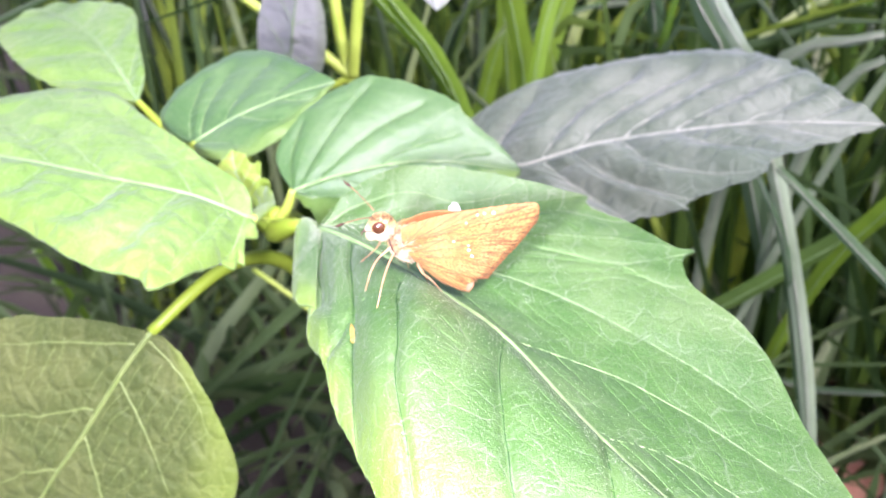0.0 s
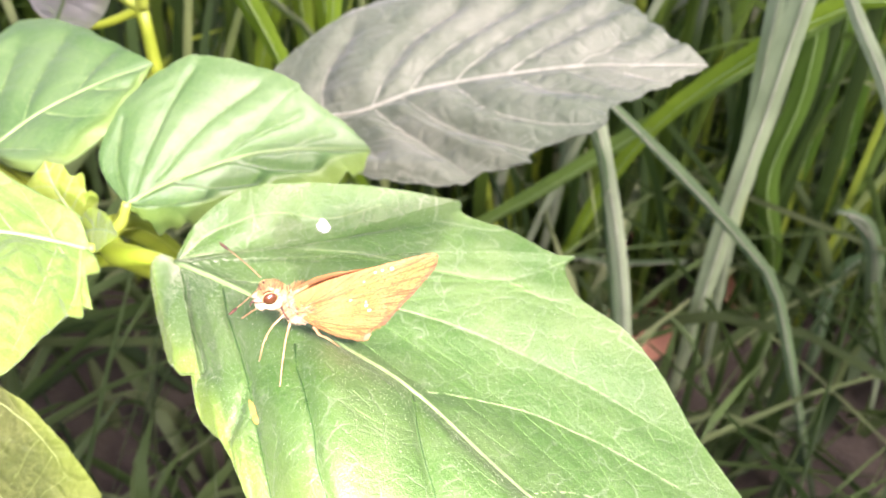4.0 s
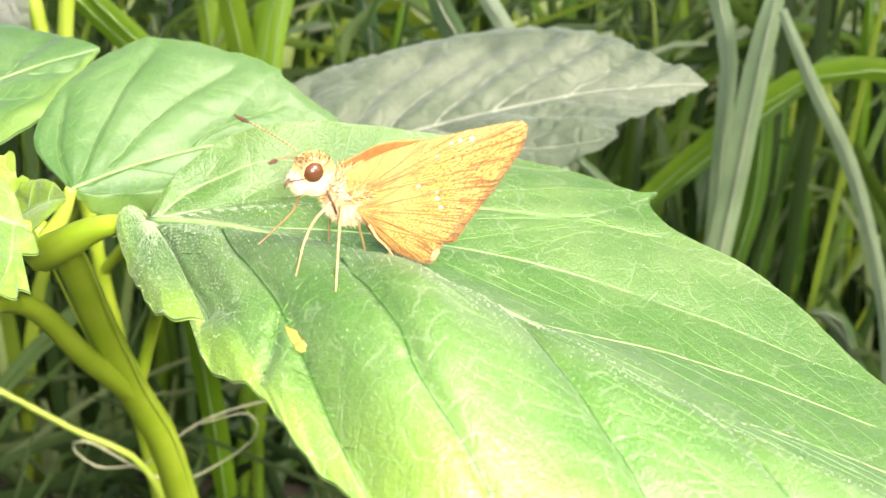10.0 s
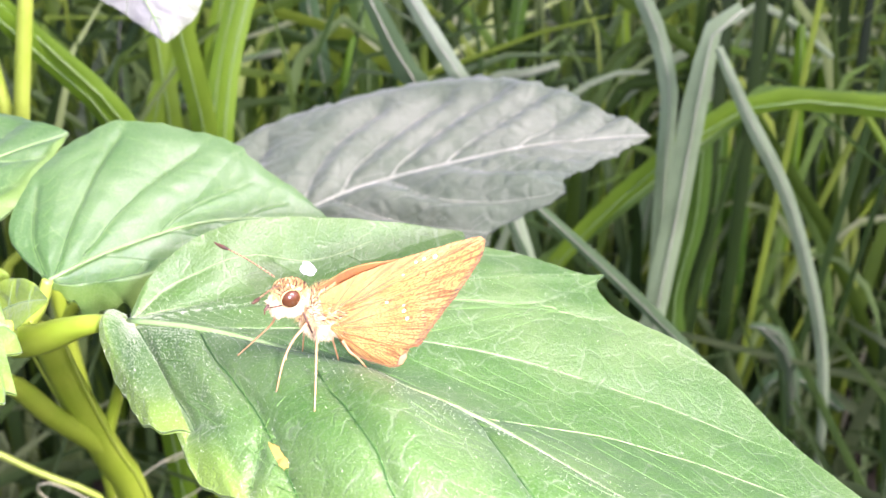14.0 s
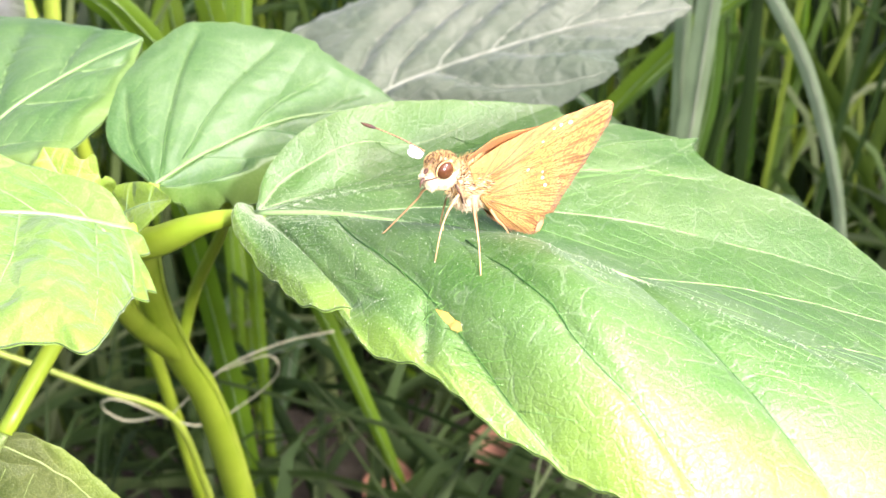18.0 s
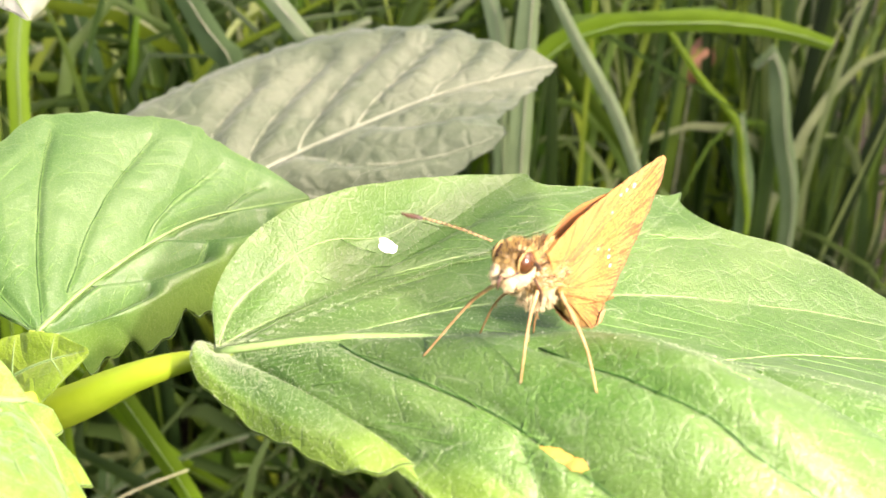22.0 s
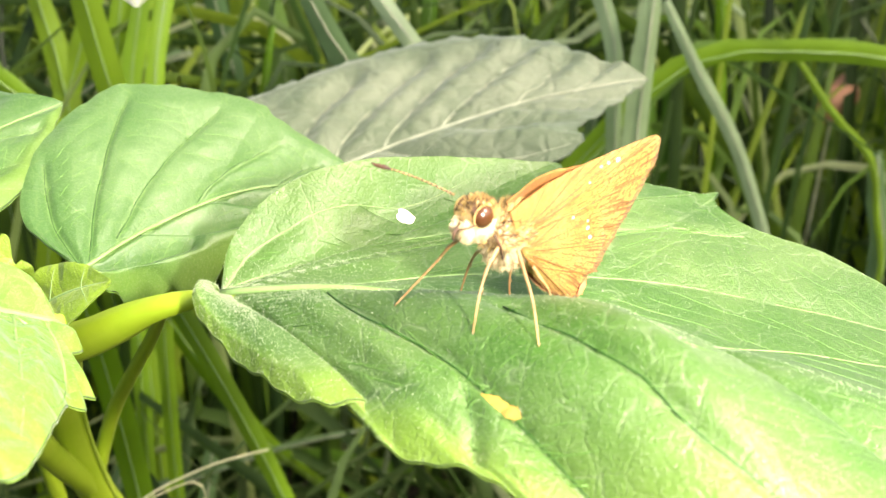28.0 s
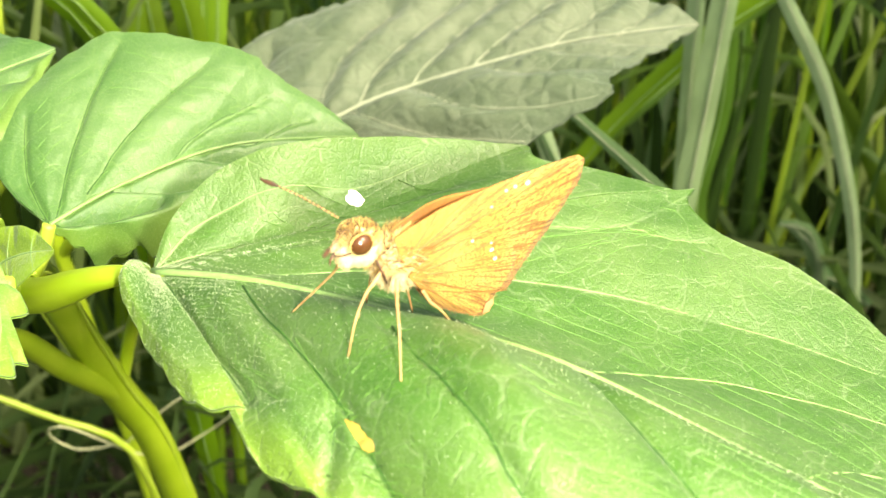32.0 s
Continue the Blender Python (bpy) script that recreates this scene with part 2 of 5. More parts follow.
M_SCAR_DARK = plain_mat("scar_rust", (0.34, 0.17, 0.03), (0.50, 0.34, 0.06), 900.0, 0.7)
# near-black to bright ramp: shaded hollows and lit blades put into the colour
M_GRASS = grass_mat("grass_lit_and_shaded", [(0.008, 0.024, 0.002), (0.022, 0.056, 0.004), (0.080, 0.150, 0.010), (0.270, 0.390, 0.030)])
# here too the ramp's dark and pale ends carry shade and light
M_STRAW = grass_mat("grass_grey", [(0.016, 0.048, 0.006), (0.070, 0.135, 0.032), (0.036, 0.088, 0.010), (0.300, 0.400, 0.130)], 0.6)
M_ARCH = grass_mat("grass_pale", [(0.060, 0.130, 0.026), (0.130, 0.215, 0.060), (0.110, 0.220, 0.022), (0.400, 0.460, 0.260)], 0.45)
M_TENDRIL = plain_mat("tendril_pale", (0.40, 0.42, 0.22), (0.54, 0.55, 0.34), 400.0, 0.6)
# shaded copy of the grass: shade near the ground is in these dull greens
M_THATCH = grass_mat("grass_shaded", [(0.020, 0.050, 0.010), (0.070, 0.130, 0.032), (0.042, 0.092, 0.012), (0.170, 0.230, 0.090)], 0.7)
M_BLADE_GREY = grass_mat("blade_grey", [(0.075, 0.165, 0.062), (0.140, 0.235, 0.110), (0.095, 0.190, 0.070), (0.350, 0.430, 0.270)], 0.32, True)
M_PALE = leaf_mat("leaf_pale", (0.50, 0.54, 0.45), (0.62, 0.65, 0.58), (0.80, 0.80, 0.72), 0.5, 0.5, 0.4)
M_SOIL = plain_mat("soil", (0.020, 0.016, 0.009), (0.045, 0.040, 0.022), 60.0, 0.9, 0.004)
M_DEAD = plain_mat("dead_leaf", (0.250, 0.110, 0.055), (0.380, 0.210, 0.120), 80.0, 0.7, 0.0006)
M_FUR = plain_mat("fur_cream", (0.38, 0.27, 0.12), (0.66, 0.55, 0.35), 900.0, 0.8, 0.0003)
M_EYE = plain_mat("eye_brown", (0.040, 0.014, 0.005), (0.085, 0.034, 0.012), 300.0, 0.2)
M_LEG = plain_mat("leg_tan", (0.27, 0.14, 0.05), (0.46, 0.28, 0.12), 900.0, 0.55)
M_CLUB = plain_mat("club_dark", (0.022, 0.010, 0.006), (0.085, 0.038, 0.016), 900.0, 0.6)
M_WSPOT = plain_mat("spot_pale", (0.72, 0.62, 0.44), (0.80, 0.72, 0.56), 3000.0, 0.6)


# ---- mesh helpers (millimetres in, metres out) ----
def mesh_of(name, verts, faces, mat, uvs=None, smooth=True):
    me = bpy.data.meshes.new(name)
    me.from_pydata([tuple(v) for v in np.asarray(verts) * 0.001], [], faces)
    if uvs is not None:
        lay = me.uv_layers.new(name="veins")
        idx = np.empty(len(me.loops), dtype=np.int32)
        me.loops.foreach_get("vertex_index", idx)
        lay.data.foreach_set("uv", np.asarray(uvs, dtype=np.float32)[idx].ravel())
    for mm in (mat if isinstance(mat, (list, tuple)) else [mat]):
        me.materials.append(mm)
    if smooth:
        me.polygons.foreach_set("use_smooth", [True] * len(me.polygons))
    me.update()
    return me


def under(name, me, parent, label="", kind=""):
    """Links a mesh as one part under a thing or a part; its points are in world millimetres."""
    ob = new(name, me)
    top, off = parent, Vector((0, 0, 0))
    while top is not None:
        off = off + top.location
        top = top.parent
    me.transform(Matrix.Translation(-off))
    ob.parent = parent
    return tagged(ob, label, kind=kind)


def thing(name, at, label, category, group="", kind=""):
    e = new(name)
    e.location = Vector(at) * 0.001
    e.empty_display_size = 0.005
    return tagged(e, label, category, group, kind)


def spline(P, u):
    """Catmull-Rom through the rows of P at index u (array)."""
    P = np.asarray(P, float)
    u = np.clip(np.asarray(u, float), 0, len(P) - 1)
    i = np.minimum(u.astype(int), len(P) - 2)
    f = (u - i)[:, None]
    a, b, c, d = P[np.maximum(i - 1, 0)], P[i], P[i + 1], P[np.minimum(i + 2, len(P) - 1)]
    return 0.5 * (2 * b + (c - a) * f + (2 * a - 5 * b + 4 * c - d) * f ** 2 + (3 * b - a - 3 * c + d) * f ** 3)


def along(P, t):
    """Point at the share t of the chord length of a smooth line through P."""
    P = np.asarray(P, float)
    L = np.r_[0, np.cumsum(np.linalg.norm(np.diff(P, axis=0), axis=1))]
    return spline(P, np.interp(np.asarray(t, float) * L[-1], L, np.arange(len(P))))


def tube(P, radii, n=8, steps=14, flat=1.0):
    """Tapered round bar along a smooth line: vertices and faces."""
    t = np.linspace(0, 1, steps)
    C = along(P, t)
    r = np.interp(t, np.linspace(0, 1, len(radii)), radii)
    T = np.gradient(C, axis=0)
    T /= np.linalg.norm(T, axis=1)[:, None] + 1e-12
    ref = np.array([0.0, 0.0, 1.0]) if abs(T[0][2]) < 0.9 else np.array([0.0, 1.0, 0.0])
    V, F = [], []
    for k in range(steps):
        a = np.cross(T[k], ref)
        a /= np.linalg.norm(a) + 1e-12
        b = np.cross(a, T[k])
        for j in range(n):
            w = 2 * math.pi * j / n
            V.append(C[k] + r[k] * (math.cos(w) * a + flat * math.sin(w) * b))
    for k in range(steps - 1):
        for j in range(n):
            q = k * n + j
            q2 = k * n + (j + 1) % n
            F.append((q, q2, q2 + n, q + n))
    F.append(tuple(range(n))[::-1])
    F.append(tuple((steps - 1) * n + j for j in range(n)))
    return V, F


def cross_steps(across):
    """Shares from the midrib to the margin at which a blade is cut, closer at the margin."""
    return np.r_[np.linspace(0, 0.9, across - 5) ** 0.95, 0.935, 0.96, 0.98, 0.992, 1.0]


def loft_leaf(mid, side, across=18, sub=8, ruffle=0.0, slant=1.0, serrate=0.0, seed=0):
    """One half of a leaf blade between its midrib and a margin. side rows: share along the midrib, x, y, z of the margin, arch."""
    S = np.asarray(side, float)
    rows = spline(S, np.linspace(0, len(S) - 1, (len(S) - 1) * sub + 1))
    t = np.maximum.accumulate(np.clip(rows[:, 0], 0, 1) ** slant)
    A, E, arch = along(mid, t), rows[:, 1:4], rows[:, 4]
    L = np.r_[0, np.cumsum(np.linalg.norm(np.diff(E, axis=0), axis=1))]
    ends = np.clip(np.minimum(L, L[-1] - L) / 4.0, 0, 1)[:, None]
    dE = np.zeros_like(E)
    if serrate:
        out = (E - A) / (np.linalg.norm(E - A, axis=1)[:, None] + 1e-6)
        saw = (L / 5.5 + 0.35 * np.sin(L * 0.31 + seed)) % 1.0
        dE = dE + out * ends * (serrate * (saw - 0.5) + 0.12 * serrate * np.sin(L * 2.3 + seed))[:, None]
    if ruffle:
        dE = dE + ends * ruffle * (np.array([0.1, 0.2, 1.0]) * (np.sin(L * 0.9 + seed) + 0.6 * np.sin(L * 2.1 + 2 * seed))[:, None])
    q = cross_steps(across)[None, :, None]
    P = A[:, None] * (1 - q) + E[:, None] * q + dE[:, None] * q ** 9
    P[:, :, 2] += (4 * q * (1 - q))[:, :, 0] * arch[:, None]
    return P, t


class Skin:
    """Points of a blade's upper skin, with the place on it nearest to a point."""

    def __init__(self, pts):
        self.base, self.now = pts, pts.copy()
        self.tree = kdtree.KDTree(len(pts))
        for i, p in enumerate(pts):
            self.tree.insert((p[0], p[1], p[2] * 0.15), i)
        self.tree.balance()

    def on(self, p, pts=None):
        pts = self.now if pts is None else pts
        found = self.tree.find_n((p[0], p[1], p[2] * 0.15), 4)
        w = np.array([1 / (f[2] + 0.02) for f in found])
        q = (pts[[f[1] for f in found]] * w[:, None]).sum(0) / w.sum()
        return q

    def far_from(self, lines, cap=9.0):
        """Distance of each point from the nearest of the lines."""
        d = np.full(len(self.base), cap)
        for ln in lines:
            for a, b in zip(ln[:-1], ln[1:]):
                ab = b - a
                k = np.clip(((self.base - a) @ ab) / (ab @ ab + 1e-9), 0, 1)
                d = np.minimum(d, np.linalg.norm(self.base - a - k[:, None] * ab, axis=1))
        return d


def leaf(parent, label, mid, sides, veins, mat, relief=0.5, thick=0.25, rib=0.7, vein_r=0.2, ruffle=0.15, slant=1.0, serrate=0.25, sub=8, groove=0.0, vmat=None, net=0, across=18, lines=None, spread=2.2, quilt=0.1, nmat=None):
    """A leaf as a part of its plant: blade with two halves, midrib, side veins and cross veins.
    The blade swells between its veins and dips along them. lines: for each half the side veins, in plan; else they follow the shares in veins."""
    both = lambda v, i: v if np.ndim(v) == 0 else v[i]
    half = [loft_leaf(mid, side, across, sub, both(ruffle, i), slant, serrate, i + len(label)) for i, side in enumerate(sides)]
    skin = Skin(np.concatenate([P.reshape(-1, 3) for P, t in half]))
    count = [P.shape[0] * across for P, t in half]
    rng = random.Random(7 * len(label))
    QV = cross_steps(across)
    side_lines, cross = [], []
    for si, (P, t) in enumerate(half):
        if lines:
            height = lambda c: skin.on((c[0], c[1], (mid[0][2] + mid[-1][2]) / 2), skin.base)
            mine = [[c if len(ln[0]) == 3 else np.array([c[0], c[1], height(c)[2]]) for c in along([(*c, 0)[:3] for c in ln], np.linspace(0, 1, 14))] for ln in lines[si]]
        else:
            vs = veins if np.ndim(veins[0]) == 0 else veins[si]
            mine = []
            for share in vs[1:-1]:
                row = P[int(np.argmin(np.abs(t - share)))]
                mine.append([row[int(j)] for j in np.linspace(0, (across - 1) * 0.95, 12)])
        side_lines.append(mine)
        for A, B in zip(mine[:-1], mine[1:]):        # fine cross veins between neighbouring side veins
            for h in range(net):
                g = (h + rng.uniform(0.2, 0.8)) / net
                a, b = along(A, [g])[0], along(B, [min(1.0, max(0.0, g * 0.92 + rng.uniform(-0.04, 0.1)))])[0]
                lo, hi = (0.0, rng.uniform(0.4, 1.0)) if rng.random() < 0.6 else (rng.uniform(0.0, 0.5), 1.0)
                ph = rng.uniform(0, 6)
                pts = []
                for k in np.linspace(lo, hi, 6):
                    p = a * (1 - k) + b * k
                    p = p + np.array([0.35 * math.sin(5 * k + ph), 0.35 * math.cos(4 * k + ph), 0])
                    pts.append(skin.on(p, skin.base))
                cross.append(pts)
    rib_line = [np.asarray(c) for c in along(mid, np.linspace(0, 1, 30))]
    d = skin.far_from([ln for m in side_lines for ln in m] + [rib_line])
    d2 = skin.far_from(cross, 3.0) if cross else np.full(len(d), 3.0)
    q = np.tile(QV, len(d) // across)
    fade = np.minimum(1, 6 * (1 - q)) * np.minimum(1, 8 * q + 0.15)
    part_of = np.r_[np.zeros(count[0], int), np.ones(count[1], int)]
    rel = np.array([both(relief, 0), both(relief, 1)])[part_of]
    gro = np.array([both(groove, 0), both(groove, 1)])[part_of]
    dz = rel * (1 - np.exp(-(d / spread) ** 2)) - gro * np.exp(-(d / 0.45) ** 2) + quilt * (1 - np.exp(-(d2 / 0.8) ** 2))
    skin.now[:, 2] += dz * fade
    V, U, F, o, first = [], [], [], 0, 0
    for si, (P, t) in enumerate(half):
        n, k, m = P.shape[0], across, count[si]
        top = skin.now[first:first + m]
        V += [top, top - np.array([0, 0, thick])]
        # first half's v stops at 0.7, so its painted bright rim stays faint
        uv = np.c_[d[first:first + m] / 8.0, q[first:first + m] * (1.0 if si else 0.7)]
        U += [uv, uv]
        for i in range(n - 1):
            for j in range(k - 1):
                f = (i * k + j, i * k + j + 1, (i + 1) * k + j + 1, (i + 1) * k + j)
                f = f if si == 0 else f[::-1]
                F.append(tuple(o + x for x in f[::-1]))
                F.append(tuple(o + m + x for x in f))
            e0, e1 = i * k + k - 1, (i + 1) * k + k - 1
            f = (e0, e1, e1 + m, e0 + m)
            F.append(tuple(o + x for x in (f if si else f[::-1])))
        o, first = o + 2 * m, first + m
    blade = under("leaf", mesh_of("leaf", np.concatenate(V), F, mat, np.concatenate(U)), parent, label)
    if cross:
        NV, NF = [], []
        for pts in cross:
            tv, tf = tube([skin.on(p) + np.array([0, 0, -0.01]) for p in pts], [0.045, 0.04, 0.02], 5, 9)
            NF += [tuple(len(NV) + x for x in f) for f in tf]
            NV += tv
        under("vein_net", mesh_of("vein_net", NV, NF, nmat or M_VEIN_FINE), blade, "fine pale cross veins", "stuff")
    rv, rf = tube(np.asarray(mid) + np.array([0, 0, 0.05 * rib]), [rib, rib * 0.75, rib * 0.5, rib * 0.15], 8, 40, 0.7)
    under("midrib", mesh_of("midrib", rv, rf, vmat[2 if len(vmat) > 2 else 0] if isinstance(vmat, tuple) else vmat or M_VEIN), blade)
    for si, mine in enumerate(side_lines):
        for ln in mine:
            tv, tf = tube([skin.on(p) + np.array([0, 0, -0.03]) for p in ln], [vein_r, vein_r * 0.7, vein_r * 0.3], 6, 22, 0.8)
            under("vein", mesh_of("vein", tv, tf, vmat[si] if isinstance(vmat, tuple) else vmat or M_VEIN), blade)
    SKINS[blade.name] = skin, count, across
    return blade


SKINS = {}


# ---- ground ----
def ground():
    n = 60
    q = np.linspace(-1, 1, n)
    ax = np.sign(q) * np.abs(q) ** 3 * 60000 + q * 300
    V = []
    for y in ax:
        for x in ax:
            d = math.hypot(x, y)
            V.append((x, y + 200, 6 * noise.noise((x * 0.012, y * 0.012, 1)) * (1 if d < 3000 else 0) - (4 if d < 3000 else 0)))
    F = [(j * n + i, j * n + i + 1, (j + 1) * n + i + 1, (j + 1) * n + i) for j in range(n - 1) for i in range(n - 1)]
    g = new("ground", mesh_of("ground", V, F, M_SOIL))
    tagged(g, "dark damp soil under the grass", "ground", kind="structure")


ground()


def blade_strip(P, width, fold=0.25, steps=9, roll=0.0, tip=1.0):
    """A grass blade along a smooth line, folded along its middle: vertices and faces."""
    t = np.linspace(0, 1, steps)
    C = along(P, t)
    T = np.gradient(C, axis=0)
    T /= np.linalg.norm(T, axis=1)[:, None] + 1e-9
    V, F = [], []
    for k in range(steps):
        side = np.cross(T[k], (math.sin(roll), math.cos(roll), 0.15))
        side /= np.linalg.norm(side) + 1e-9
        up = np.cross(side, T[k])
        w = 0.5 * width * min(1.0, 0.55 + 3 * t[k]) * (1 - tip * max(0, (t[k] - 0.45) / 0.55) ** 1.6) + 0.08
        V += [C[k] - side * w + up * fold * w, C[k], C[k] + side * w + up * fold * w]
    for k in range(steps - 1):
        for j in range(2):
            q = 3 * k + j
            F.append((q, q + 1, q + 4, q + 3))
    return V, F


def meadow(name, label, count, mat, seed, ylo, yhi, hlo, hhi, wlo, whi, lean, around=0):
    rng = random.Random(seed)
    V, F = [], []
    for k in range(count + around):
        y = ylo + (yhi - ylo) * rng.random() ** 1.4
        x = rng.uniform(-1, 1) * (150 + 0.62 * (y + 80))
        if k >= count:      # the meadow goes on all round the clearing
            g, r = rng.uniform(0, 2 * math.pi), 580 + 1800 * rng.random() ** 0.8
            x, y = r * math.cos(g), r * math.sin(g)
            if y > 0 and abs(x) < 150 + 0.62 * (y + 80):
                continue
        h = rng.uniform(hlo, hhi)
        a = rng.uniform(0, 2 * math.pi)
        L = h * abs(rng.gauss(0, lean))
        dx, dy = math.cos(a), math.sin(a)
        droop = rng.uniform(0.6, 1.05)
        if y < 330 and dy < 0 and h > 100:
            dy = -dy
        if y < 230 and -140 < x < 90:
            h = min(h, 190)
        P = [(x, y, -2), (x + dx * L * 0.2, y + dy * L * 0.2, h * 0.45), (x + dx * L * 0.6, y + dy * L * 0.6, h * 0.85), (x + dx * L * 1.25, y + dy * L * 1.25, h * droop)]
        v, f = blade_strip(P, rng.uniform(wlo, whi), rng.uniform(0.1, 0.5), 8 if k < count else 5, rng.uniform(-0.9, 0.9))
        o = len(V)
        V += v
        F += [tuple(o + i for i in q) for q in f]
    ob = new(name, mesh_of(name, V, F, mat))
    return tagged(ob, label, "grass", kind="stuff")


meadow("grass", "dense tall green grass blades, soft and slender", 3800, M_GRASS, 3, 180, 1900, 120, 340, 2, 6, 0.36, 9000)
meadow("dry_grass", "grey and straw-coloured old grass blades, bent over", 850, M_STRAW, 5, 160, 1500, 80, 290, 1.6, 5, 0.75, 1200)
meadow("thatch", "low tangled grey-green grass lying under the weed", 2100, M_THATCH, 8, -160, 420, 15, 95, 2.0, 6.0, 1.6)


def arching(name, label, count, mat, seed, xlo, xhi, ylo, yhi):
    """Thin blades that rise, bend over and hang, as in old grass."""
    rng = random.Random(seed)
    V, F = [], []
    for k in range(count):
        x, y = rng.uniform(xlo, xhi), rng.uniform(ylo, yhi)
        h, span, g = rng.uniform(90, 190), rng.uniform(25, 95), rng.choice((0.0, math.pi)) + rng.gauss(0, 0.5)
        dx, dy = math.cos(g) * span, abs(math.sin(g)) * span * 0.5
        P = [(x, y, -2), (x + dx * 0.1, y + dy * 0.1, h * 0.55), (x + dx * 0.35, y + dy * 0.35, h * 0.9), (x + dx * 0.7, y + dy * 0.7, h), (x + dx * 1.1, y + dy, h * rng.uniform(0.86, 0.98)), (x + dx * 1.45, y + dy * 1.2, h * rng.uniform(0.55, 0.85))]
        v, f = blade_strip(P, rng.uniform(1.6, 4.2), rng.uniform(0.1, 0.4), 14, rng.uniform(-0.6, 0.6))
        F += [tuple(len(V) + i for i in q) for q in f]
        V += v
    return tagged(new(name, mesh_of(name, V, F, mat)), label, "grass", kind="stuff")


arching("arching_grass", "thin pale grass blades bent over in arches", 260, M_ARCH, 31, 30, 300, 175, 480)
arching("arching_grass", "thin pale grass blades bent over in arches", 90, M_ARCH, 32, -220, 40, 200, 420)

# ---- the plant that carries the butterfly ----
U_AX, V_AX = np.array([0.897, -0.442, 0.0]), np.array([0.442, 0.897, 0.0])
BASE = np.array([-37.6, -2.2, 0.0])


def swz(s, w, z):
    return BASE + U_AX * s + V_AX * w + np.array([0, 0, z])


def side_rows(rows, length):
    return [(s / length, *swz(se, we, ze), b) for s, se, we, ze, b in rows]


plant = thing("broadleaf_weed", (-75, 60, 0), "leafy green weed with toothed ovate leaves and square stem", "plant")
LEN = 106.0
mid_main = [swz(0, 0, 198.9), swz(10, -0.4, 200.8), swz(20, 0, 200.7), swz(30, 0, 200.2), swz(40, 0, 198.9), swz(58, -3, 195.9), swz(80, -3, 190.0), swz(104, 0, 182.5)]
far_main = [(0, 0, 0.5, 199.5, -0.6), (0.1, -1, 6, 201.5, -0.9), (0.25, 2, 11.5, 204.5, -1.9), (0.5, 8.3, 16, 206, -2.3), (0.8, 17, 24, 204, -1.7), (1.04, 25.3, 29.5, 202, -1.1), (1.1, 27, 30.1, 201.7, -1.1), (1.2, 28.2, 28.7, 201.4, -1.1), (1.4, 31.5, 29.2, 200.8, 0.3), (1.6, 35, 30.4, 200.2, 0.8), (2.1, 41.5, 30.6, 199.3, 0.9), (2.25, 43.6, 31.7, 198.8, 0.9), (2.32, 44.6, 32.3, 198.7, 0.9), (2.4, 44.2, 30.6, 198.4, 0.9), (2.7, 45.2, 28.9, 198, 1.0), (4, 48.5, 27, 197, 0.8), (7, 55.5, 27, 195, 0.5), (12, 62.2, 24.8, 192.5, 0.0), (18, 70, 20.2, 189.5, -0.5), (38, 85, 12.5, 186.4, -1.1), (65, 95, 6.5, 184.2, -0.5), (104, 104.5, 0.5, 182.5, -0.3)]
near_main = [(0, 0, -0.3, 199.5, 0.3), (0.1, -1.2, -1.5, 200.3, 0.3), (0.2, -0.8, -3.5, 199.8, 0.3), (0.35, 2, -6, 198.3, 0.4), (0.5, 6.5, -9.3, 197.8, 0.5), (0.7, 11, -12.3, 198.2, 0.6), (0.85, 14.5, -13.6, 198.6, 0.6), (0.95, 16.8, -12.4, 198.9, 0.6), (1.05, 17.4, -13.8, 198.2, 0.6), (1.4, 19.6, -16, 197.2, 0.5), (4, 27.2, -18.6, 198.2, 0.3), (7, 32, -21.2, 197, 1.6), (10.5, 39, -23.4, 195.6, 3.2), (27, 47, -26, 195.5, 7.2), (33, 54, -26, 193.8, 5.9), (40, 63, -23, 191, 4.9), (50, 73, -18.5, 188.3, 4.2), (62, 83, -13, 186, 3.8), (82, 95, -6, 184, 3.4), (104, 104.5, -0.5, 182.5, 3.3)]
SUB, ACROSS = 16, 44
FAR_VEINS = [
    [(0, 0.8), (0.3, 5.2), (3.4, 9.2), (8.2, 13.6), (13.6, 18.0), (18, 23.0)],
    [(0, 1.0), (2.6, 3.9), (7.0, 7.6), (13.6, 11.0), (22, 15.5), (31, 18.9), (39, 23.3), (44, 31)],
    [(39, 23.3), (43.2, 23.8), (47.5, 25.4)],
    [(9, 0.2), (18, 6.0), (27.5, 9.8), (34.5, 12.6), (41.5, 14.6), (49.4, 16.4), (57, 17.8), (64, 18.4), (70, 19)],
    [(39.5, 0), (42.3, 4.0), (47.3, 7.2), (52.6, 9.6), (59.6, 11.2), (67, 12), (80, 13.5)],
    [(57.5, -2.2), (60.5, 1.8), (66, 4.5), (72, 5.6), (86, 8)],
    [(76, -2.8), (82, 1), (92, 5)]]
